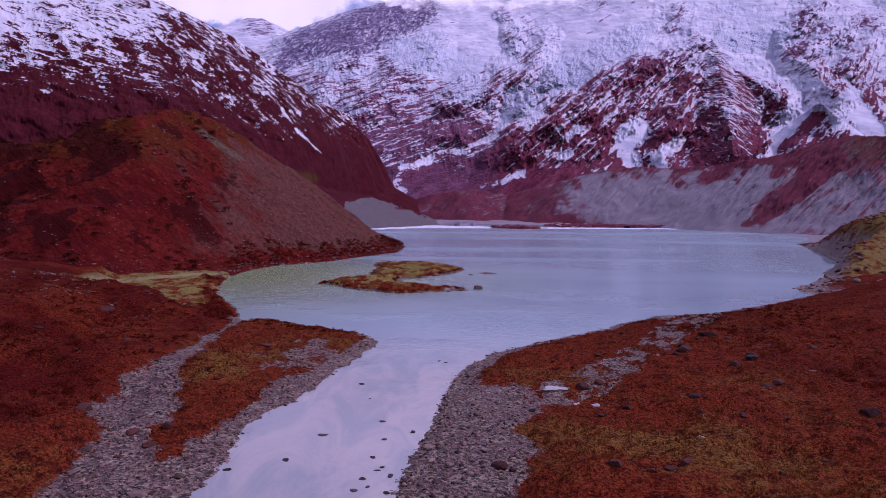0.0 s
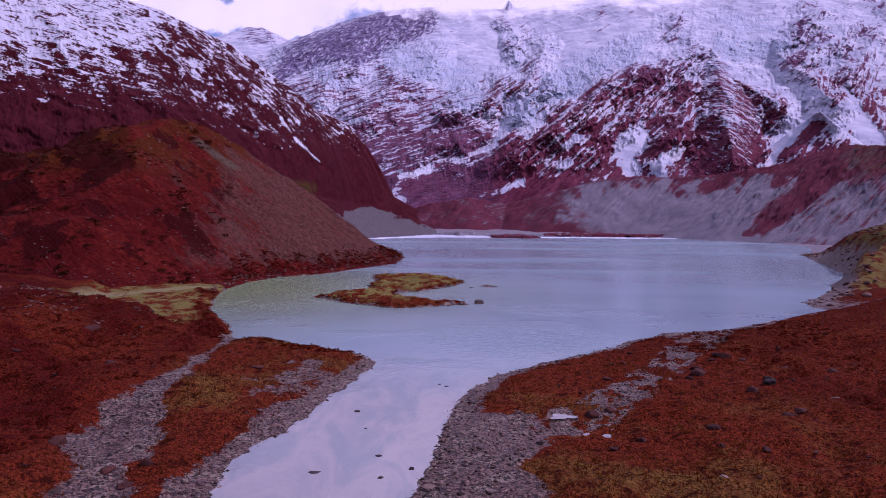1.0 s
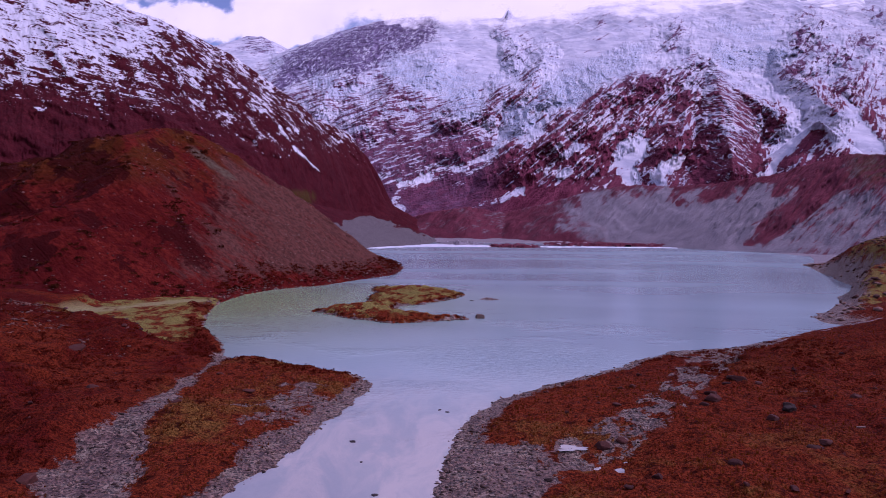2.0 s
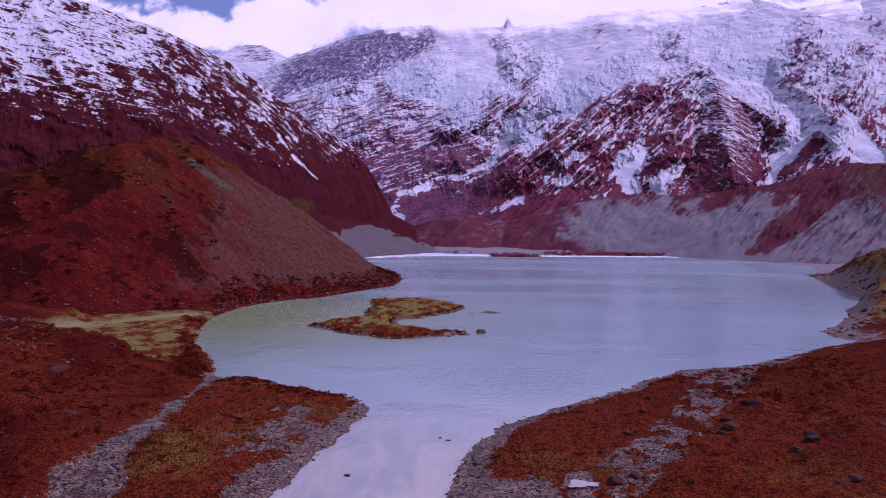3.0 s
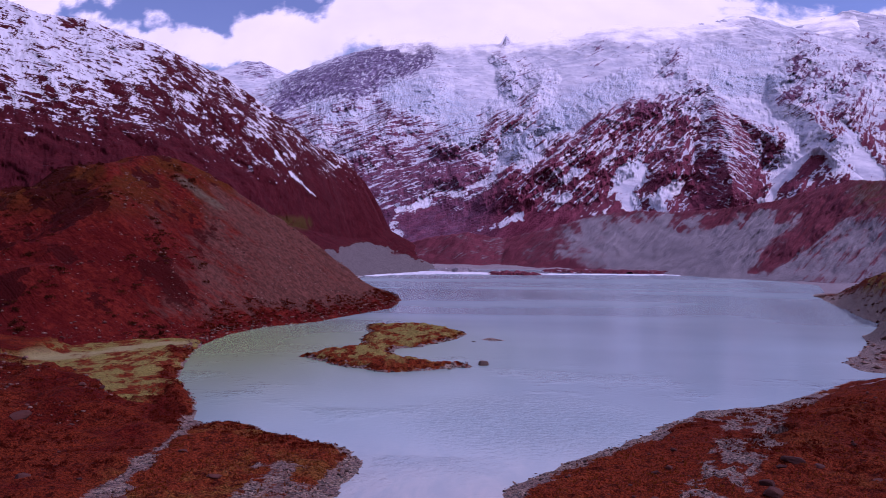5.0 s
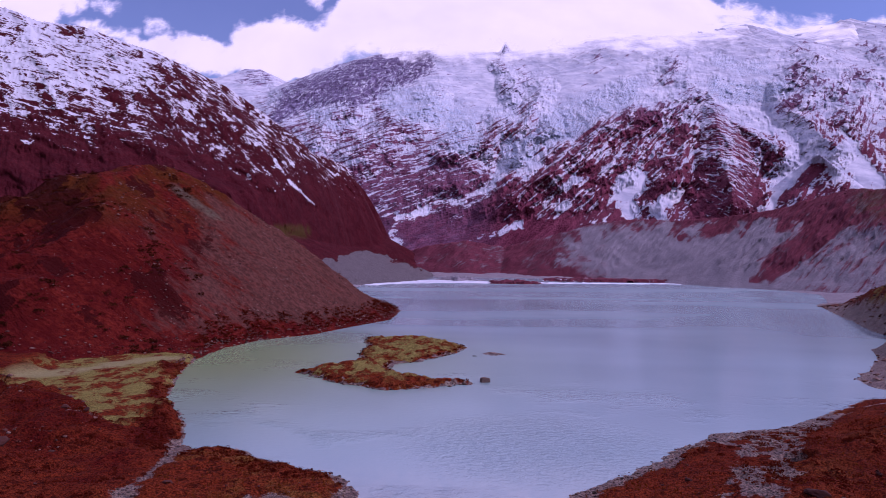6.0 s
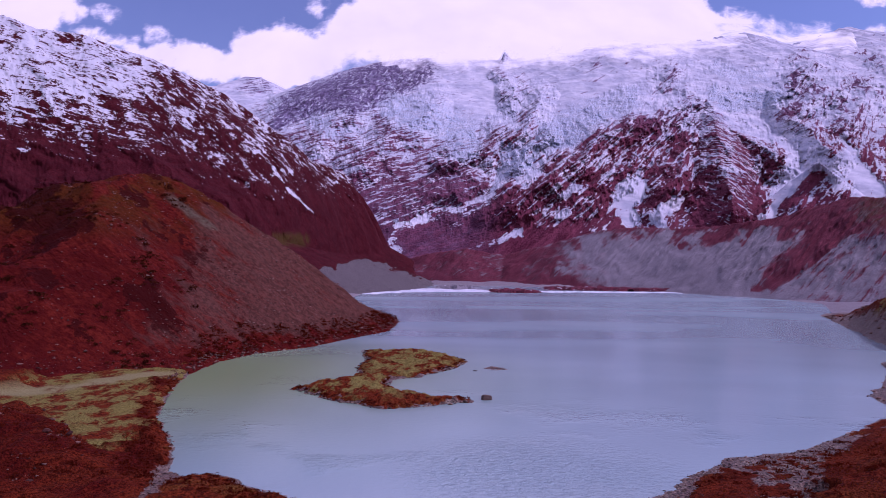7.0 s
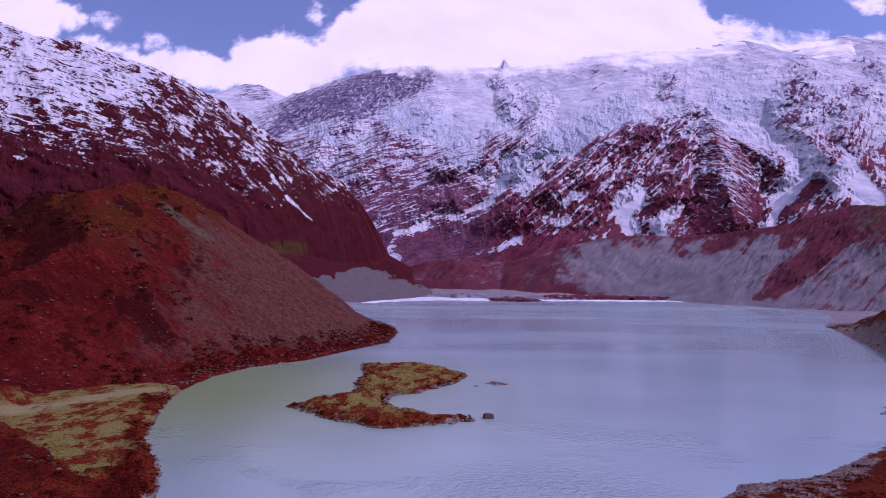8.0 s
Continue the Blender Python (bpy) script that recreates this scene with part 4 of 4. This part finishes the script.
BOULDERS = {key: [boulder_mesh("boulder", seed, mat, flat) for seed, flat in ((3, 0.7), (8, 0.55), (13, 0.8), (21, 0.5))] for key, mat in (("grey", STONE), ("rust", RUSTY), ("wet", WET))}


def boulder(x, y, z, size, key, label, group, name="boulder"):
    pick = rng.randint(4)
    ob = new(name, BOULDERS[key][pick])
    ob.matrix_world = pose(x, y, z + size * 0.12, rng.uniform(-12, 12), rng.uniform(-12, 12), rng.uniform(0, 360)) @ Matrix.Diagonal((size * rng.uniform(0.9, 1.5), size * rng.uniform(0.8, 1.1), size * rng.uniform(0.75, 1.0) * (0.55 if key == 'wet' else 1.0), 1))
    return tagged(ob, label, "boulder", group)


# rocks standing in the river
for x, y, size in ((-11.7, 115, 1.3), (-4.8, 120.7, 1.1), (-4.2, 113.3, 1.0), (-9.3, 140.7, 1.2), (4.9, 156.9, 1.2), (3.6, 158, 0.8), (-20.6, 103.1, 1.0), (-14.8, 106.1, 1.1), (-0.7, 116.2, 1.1), (-5.1, 107, 0.9), (-5.7, 100.6, 1.0), (-6.4, 97.6, 1.2), (-3.8, 104, 0.9), (-4.4, 103, 0.7), (-2.8, 101.5, 1.0), (-5.0, 98.5, 0.8), (-3.0, 97, 1.0), (-1.2, 99.2, 0.9), (-7.4, 132, 0.6)):
    boulder(x, y, -size * 0.10, size * 0.72, "wet", "wet dark rock standing in the shallow river", "rocks in the river", "river_rock")

# boulders on the banks
BANK = ((-2.1, 104, 1.7, "rust"), (1.4, 109.8, 1.6, "grey"), (-27, 95.1, 2.2, "grey"), (-35.4, 100.2, 1.6, "grey"), (-36.9, 105.8, 1.5, "grey"), (-34.7, 112.8, 2.8, "rust"), (-44.3, 121.1, 2.9, "rust"), (-30.9, 108.7, 1.9, "rust"), (8.9, 102, 2.0, "rust"), (10.2, 101, 1.4, "rust"), (57.4, 114.6, 3.0, "rust"), (56.5, 110.8, 2.2, "rust"), (44, 101.5, 1.8, "rust"), (58.7, 150, 2.4, "grey"), (25.5, 136.5, 2.6, "rust"), (28.5, 137.5, 1.9, "rust"), (32.2, 153.1, 2.0, "rust"), (49.3, 157.4, 2.6, "rust"), (54.6, 132.9, 2.2, "rust"), (20.5, 98.8, 1.5, "rust"), (47.1, 151.6, 2.6, "rust"), (45.2, 150.4, 1.7, "rust"), (57.3, 165.5, 3.2, "rust"), (60.2, 163.8, 2.2, "rust"), (54.8, 164.2, 1.8, "rust"), (57.4, 147.4, 2.4, "grey"), (52.1, 142.2, 2.2, "rust"), (52.4, 131.2, 2.4, "rust"), (38.8, 124.8, 2.0, "rust"), (33.3, 108.8, 1.5, "grey"), (66, 158, 2.6, "rust"), (70, 151, 2.0, "rust"), (63, 139, 1.7, "grey"), (26.2, 98.1, 1.7, "rust"), (22.5, 99.4, 1.0, "rust"), (24.0, 98.0, 1.2, "rust"), (28.0, 99.0, 1.1, "rust"), (29, 123.9, 1.8, "rust"))
for x, y, size, key in BANK:
    boulder(x, y, float(ground_at(x, y)[0]) - 0.1 * size, size * 0.75, key, "large reddish-brown boulder on the grassy bank" if key == "rust" else "pale grey boulder on the river gravel", "boulders on the banks")
for x, y, size in ((-97, 238.5, 4.2), (-92, 234, 2.6), (-101, 245, 2.2), (-71.6, 188.9, 3.6), (-53.9, 158.1, 2.6), (-33, 105.3, 1.4)):
    boulder(x, y, float(ground_at(x, y)[0]) - 0.15 * size, size * 0.7, "rust", "large dark boulder among wine-red scrub", "boulders on the banks")
spots = np.stack([rng.uniform(-75, 110, 900), rng.uniform(88, 235, 900)], 1)
sz_, sg, sm, so, _ = ground_at(spots[:, 0], spots[:, 1])
count = 0
for (x, y), z, g, o in zip(spots, sz_, sg, so):
    if o > 1.0 and count < 190 and (g > 0.5 or rng.rand() < 0.3):
        count += 1
        if g > 0.5:
            boulder(x, y, z, 0.35 + 0.55 * rng.rand() ** 2, "grey", "small grey boulder lying on river gravel", "stones on the gravel")
        else:
            boulder(x, y, z, 0.4 + 1.0 * rng.rand() ** 3, "rust", "small reddish boulder half sunk in tussock grass", "stones in the grass")


def many(name, points, faces, mat, label, category):
    """One mesh of countless small pieces."""
    mesh = bpy.data.meshes.new(name)
    mesh.vertices.add(len(points))
    mesh.vertices.foreach_set("co", points.astype(np.float32).ravel())
    mesh.loops.add(faces.size)
    mesh.loops.foreach_set("vertex_index", faces.astype(np.int32).ravel())
    mesh.polygons.add(len(faces))
    mesh.polygons.foreach_set("loop_start", np.arange(0, faces.size, 3, dtype=np.int32))
    mesh.update(calc_edges=True)
    mesh.materials.append(mat)
    return tagged(new(name, mesh), label, category, kind="stuff")


OCTA = np.array([(1, 0, 0), (0, 1, 0), (-1, 0, 0), (0, -1, 0), (0, 0, 1), (0.5, 0.5, 0.55), (-0.5, -0.5, 0.6), (0, 0, -0.6)], float)
OCTA_FACES = np.array([(0, 5, 4), (5, 1, 4), (0, 1, 5), (1, 2, 4), (2, 6, 4), (6, 3, 4), (2, 3, 6), (3, 0, 4), (1, 0, 7), (2, 1, 7), (3, 2, 7), (0, 3, 7)])


def stones(name, x, y, z, size, mat, label):
    count = len(x)
    turn = rng.rand(count) * 6.283
    shape = OCTA[None] * (1 + 0.35 * rng.randn(count, 8, 1)) * (size[:, None] * np.stack([1 + 0.5 * rng.rand(count), 0.8 + 0.3 * rng.rand(count), 0.45 + 0.3 * rng.rand(count)], 1))[:, None]
    c, q = np.cos(turn)[:, None], np.sin(turn)[:, None]
    points = np.stack([shape[..., 0] * c - shape[..., 1] * q, shape[..., 0] * q + shape[..., 1] * c, shape[..., 2]], -1) + np.stack([x, y, z], 1)[:, None]
    faces = OCTA_FACES[None] + 8 * np.arange(count)[:, None, None]
    return many(name, points.reshape(-1, 3), faces.reshape(-1, 3), mat, label, "gravel")


gx_, gy_ = rng.uniform(-62, 95, 90000), 84 + 150 * rng.rand(90000) ** 1.5
pz, pg, pm, po, _ = ground_at(gx_, gy_)
pick = (po > -0.6) & (pg > 0.45)
pick &= np.cumsum(pick) <= 16000
stones("river_gravel", gx_[pick], gy_[pick], pz[pick], 0.06 + 0.28 * rng.rand(pick.sum()) ** 4, STONE, "loose grey cobbles and gravel along the river")

rx, ry = rng.uniform(-330, -10, 36000), rng.uniform(235, 545, 36000)
rz = hill_at(rx, ry)
front = (rz > ground_at(rx, ry)[0] - 0.3) & (ry < 475 + 0.65 * (rx + 100)) & (fbm(rx / 20, ry / 20, 4, 171) + 0.5 * rng.rand(len(rx)) + 0.35 * step(rz, 30, 8) > 0.2)
stones("hill_rubble", rx[front], ry[front], rz[front], 0.12 + 0.55 * rng.rand(front.sum()) ** 4, RUBBLE, "scattered rubble on the moraine slope")
kx, ky = rng.uniform(-90, -8, 9000), rng.uniform(300, 548, 9000)
kz, _, _, ko, _ = ground_at(kx, ky)
pick = (ko > -0.8) & (ko < 3.5)
stones("shore_rubble", kx[pick], ky[pick], np.maximum(kz[pick], np.minimum(hill_at(kx[pick], ky[pick]), 3)), 0.2 + 0.6 * rng.rand(pick.sum()) ** 2, RUBBLE, "boulders and rubble at the foot of the moraine hill")
ux, uy = rng.uniform(-150, -62, 7000), rng.uniform(190, 262, 7000)
uz, _, um, uo, _ = ground_at(ux, uy)
pick = (uo > 5) & (um < 0.2) & (fbm(ux / 14, uy / 14, 4, 177) + 0.4 * rng.rand(len(ux)) > 0.32)
pick &= np.cumsum(pick) <= 1600
stones("bank_rubble", ux[pick], uy[pick], uz[pick], 0.12 + 0.5 * rng.rand(pick.sum()) ** 4, RUBBLE, "grey rubble strewn over the wine-red bank")
qx, qy = rng.uniform(125, 420, 12000), rng.uniform(262, 640, 12000)
qz, qg, qm, qo, _ = ground_at(qx, qy)
pick = (qo > -0.8) & (qo < 70) & (fbm(qx / 18, qy / 18, 3, 173) + 0.6 * rng.rand(len(qx)) > 0.1)
pick &= np.cumsum(pick) <= 4200
stones("point_rubble", qx[pick], qy[pick], qz[pick], 0.25 + 1.3 * rng.rand(pick.sum()) ** 3, RUBBLE, "rubble and boulders on the rocky point")


def tufts(name, x, y, z, size, blades, mat, label, category, lean=0.75, rise=1.0, ball=False):
    """Clumps of pointed blades or leaves that spring from one root."""
    count = len(x)
    turn = rng.rand(count, blades) * 6.283
    out = lean * (0.3 + 0.7 * rng.rand(count, blades))
    high = rise * (0.55 + 0.6 * rng.rand(count, blades))
    aim = np.stack([np.cos(turn), np.sin(turn), 0 * turn], -1)
    side = np.stack([-np.sin(turn), np.cos(turn), 0 * turn], -1)
    s3 = size[:, None, None]
    root = np.stack([x, y, z], 1)[:, None]
    if ball:
        heart = aim * (out * 0.8)[..., None] + np.stack([0 * turn, 0 * turn, high * (1 - 0.45 * out / lean)], -1)
        a = root + s3 * (heart + rng.randn(count, blades, 3) * 0.2)
        b = root + s3 * (heart + rng.randn(count, blades, 3) * 0.2)
        c = root + s3 * (heart + rng.randn(count, blades, 3) * 0.2)
    else:
        a = root + s3 * (aim * 0.18 - side * 0.13) - np.array([0, 0, 0.05])
        b = root + s3 * (aim * 0.18 + side * 0.13) - np.array([0, 0, 0.05])
        c = root + s3 * (aim * out[..., None] + np.stack([0 * turn, 0 * turn, high], -1))
    points = np.stack([a, b, c], 2).reshape(-1, 3)
    return many(name, points, np.arange(len(points)).reshape(-1, 3), mat, label, category)


tx, ty = rng.uniform(-90, 130, 60000), 84 + 150 * rng.rand(60000) ** 1.4
tz, tg, tm, to, ts = ground_at(tx, ty)
pick = (tg < np.where(rng.rand(len(tx)) < 0.3, 0.97, 0.55)) & (to > 1.2) & (tx > -43) & (rng.rand(len(tx)) > 0.7 * ts) & (fbm(tx / 11, ty / 11, 3, 111) + 0.6 * rng.rand(len(tx)) > 0.15)
pick &= np.cumsum(pick) <= 21000
tufts("tussock_grass", tx[pick], ty[pick], tz[pick], 0.18 + 0.30 * rng.rand(pick.sum()) ** 2, 8, BLADES, "rust and straw-coloured tussock grass on the banks", "grass")

# low dark scrub: on the hill's shoulder and along the water's edge
bx_, by_ = rng.uniform(-330, -60, 5200), rng.uniform(235, 470, 5200)
bz = hill_at(bx_, by_)
thick = fbm(bx_ / 30, by_ / 30, 4, 121) + 0.5 * step(bx_, -120, -180) + 0.25 * rng.rand(len(bx_))
pick = (bz > ground_at(bx_, by_)[0]) & (thick > 0.30) & (by_ < 470 + 0.6 * (bx_ + 100)) & ((bx_ + 0.45 * (by_ - 430)) < -118)
tufts("hill_scrub", bx_[pick], by_[pick], bz[pick], 0.7 + 1.5 * rng.rand(pick.sum()) ** 2, 34, DARK_SCRUB, "dark low scrub on the moraine hill", "shrub", 1.2, 0.6, True)
ex, ey = rng.uniform(-110, 15, 30000), rng.uniform(140, 400, 30000)
ez, eg, em, eo, _ = ground_at(ex, ey)
pick = (eo > 0.6) & (eo < 9) & (em < 0.3) & (((ex < -12) & (ey > 180)) | ((ex < -40) & (ey > 200))) & (eg < 0.7)
pick &= np.cumsum(pick) <= 1900
tufts("shore_scrub", ex[pick], ey[pick], ez[pick] - 0.1, 0.28 + 0.5 * rng.rand(pick.sum()), 22, SCRUB, "dark rusty scrub along the lake shore", "shrub", 1.2, 0.40, True)

nx_, ny_ = rng.uniform(-85, -12, 9000), rng.uniform(330, 545, 9000)
no = ground_at(nx_, ny_)[3]
pick = (no > 1.0) & (no < 9 + 5 * fbm(nx_ / 15, ny_ / 15, 3, 175))
pick &= np.cumsum(pick) <= 900
tufts("toe_scrub", nx_[pick], ny_[pick], np.maximum(hill_at(nx_[pick], ny_[pick]), 0.4), 0.5 + 0.9 * rng.rand(pick.sum()), 22, SCRUB, "rusty scrub at the foot of the moraine hill", "shrub", 1.0, 0.8, True)
lx, ly = rng.uniform(-120, 95, 16000), rng.uniform(95, 250, 16000)
lz_, lg, lm, lo, ls = ground_at(lx, ly)
pick = (ls > 0.5) & (lo > 3) & (fbm(lx / 14, ly / 14, 4, 151) + 0.5 * rng.rand(len(lx)) > 0.22)
pick &= np.cumsum(pick) <= 3600
tufts("bank_scrub", lx[pick], ly[pick], lz_[pick] - 0.1, 0.25 + 0.75 * rng.rand(pick.sum()) ** 2, 20, SCRUB, "low wine-red scrub covering the bank", "shrub", 1.1, 0.6, True)

# ---- islands ----
ISLAND = [(-38, 290), (-31, 301), (-23, 309), (-19.7, 320), (-22, 335), (-20, 355), (-24, 384), (-14, 380), (-1, 387), (12, 370), (19.4, 355), (12.5, 334), (0.4, 316), (-8.7, 308), (-10, 298), (-6, 287), (5, 277.5), (15, 275.5), (15, 273), (6, 267), (-5.5, 263), (-10, 262), (-21, 271), (-28, 278)]


def islet(name, outline, high, pitch, label, bare=0.0):
    xs, ys = [p[0] for p in outline], [p[1] for p in outline]
    x, y = np.meshgrid(np.arange(min(xs) - 3, max(xs) + 3, pitch), np.arange(min(ys) - 3, max(ys) + 3, pitch))
    inside = -outside(x + 1.6 * fbm(x / 6, y / 6, 4, 131, 0.6), y + 2.2 * fbm(x / 6, y / 6, 4, 133, 0.6), outline)
    z = np.where(inside > 0, high * (1 - np.exp(-inside / 3.5)), inside * 0.3) + fbm(x / 3, y / 3, 4, 135, 0.6) * 0.3 * high * step(inside, -0.5, 2)
    moss = step(inside + 3 * fbm(x / 7, y / 7, 3, 137), 1.0, 4.0) * step(y - 0.35 * x + 12 * fbm(x / 10, y / 10, 2, 138), 268, 284)
    ob = sheet(name, x, y, z, TURF, {"gravel": np.maximum(bare, step(inside + 1.5 * fbm(x / 4, y / 4, 3, 139), 1.3, 0.2)), "moss": moss, "scrub": 0 * z}, keep=inside > -1.5)
    return tagged(ob, label, "island")


island = islet("island", ISLAND, 2.2, 0.45, "low hooked island of yellow moss and rusty scrub")
ix, iy = rng.uniform(-38, 20, 6000), rng.uniform(262, 386, 6000)
inner = -outside(ix, iy, ISLAND)
pick = (inner > 0.5) & ((inner < 2.2) | (iy - 0.35 * ix < 274)) & (fbm(ix / 8, iy / 8, 3, 161) > -0.15)
pick &= np.cumsum(pick) <= 420
cover_part = tufts("scrub", ix[pick], iy[pick], 0.5 + 0 * ix[pick], 0.35 + 0.5 * rng.rand(pick.sum()), 22, SCRUB, "dark rusty scrub", "", 1.0, 0.9, True)
cover_part.parent = island
pick = (np.abs(inner) < 1.0)
pick &= np.cumsum(pick) <= 420
shingle = stones("shingle", ix[pick], iy[pick], 0.12 + 0 * ix[pick], 0.15 + 0.5 * rng.rand(pick.sum()) ** 2, STONE, "loose grey shingle")
shingle.parent = island
del shingle["category"]
islet("island", [(24, 337), (27, 341), (31, 340), (33.5, 335), (30, 333), (26, 334)], 0.9, 0.3, "tiny grey rock islet in the lake", 1.0)
boulder(19.8, 276, -0.3, 3.0, "grey", "grey rock breaking the surface of the lake", "rocks in the lake", "lake_rock")
for x, y, size in ((21, 330, 1.4), (17, 352, 1.6), (14, 274, 1.2), (16.5, 273.6, 0.8), (-22, 386, 1.8), (-36, 291, 1.2)):
    boulder(x, y, -0.2, size, "wet", "dark rock at the edge of the island", "rocks in the lake", "lake_rock")

# ---- ice and snow along the far shore ----


def make_ice():
    m, n, s, at = material("shore_ice")
    n.put(s["Base Color"], n.mix(n.span(n.noise(at, 0.05, 6, 0.7), 0.35, 0.7), (0.42, 0.46, 0.52, 1), (0.74, 0.74, 0.77, 1)))
    s["Roughness"].default_value = 0.6
    return m


ICE = make_ice()


def floe(outline, high, label, mat, name, category, grey=0.2, edge=4):
    xs, ys = [p[0] for p in outline], [p[1] for p in outline]
    x, y = np.meshgrid(np.linspace(min(xs) - 5, max(xs) + 5, 150), np.linspace(min(ys) - 8, max(ys) + 8, 50))
    inside = -outside(x + 5 * fbm(x / 20, y / 20, 3, 141), y + 18 * fbm(x / 22, y / 40, 5, 143, 0.65), outline)
    z = np.where(inside > 0, high * (1 - np.exp(-inside / edge)) * (0.7 + 0.6 * np.abs(fbm(x / 12, y / 30, 3, 145))), inside * 0.1)
    zero = 0 * z
    return tagged(sheet(name, x, y, z, mat, {"gravel": zero + 0.25, "moss": zero, "scrub": zero, "scree": zero + grey, "snow": zero, "plant": zero}, keep=inside > -2), label, category)


floe([(-66, 935), (-30, 990), (20, 1035), (60, 1050), (130, 1040), (132, 1075), (60, 1190), (10, 1150), (-45, 1030), (-72, 950)], 1.0, "flat white lake ice along the far shore", ICE, "lake_ice", "ice")
floe([(150, 1060), (300, 1085), (420, 1105), (446, 1095), (440, 1125), (300, 1125), (150, 1100)], 0.9, "narrow white band of ice along the far shore", ICE, "lake_ice", "ice")
floe([(95, 1040), (125, 1030), (160, 1035), (172, 1060), (130, 1095), (98, 1075)], 4.5, "low brown rubble bar at the head of the lake", WALL, "rubble_bar", "gravel bar")
floe([(200, 1170), (300, 1160), (410, 1165), (415, 1200), (300, 1230), (200, 1215)], 5.0, "long brown rubble bar before the moraine", WALL, "rubble_bar", "gravel bar")
floe([(20, 1130), (60, 1110), (95, 1130), (90, 1210), (30, 1210)], 7.0, "grey gravel mound at the head of the lake", WALL, "gravel_mound", "gravel bar", 0.75, 16)
floe([(395, 690), (430, 745), (440, 790), (434, 790), (420, 748)], 0.5, "sliver of white ice at the shore", ICE, "lake_ice", "ice")
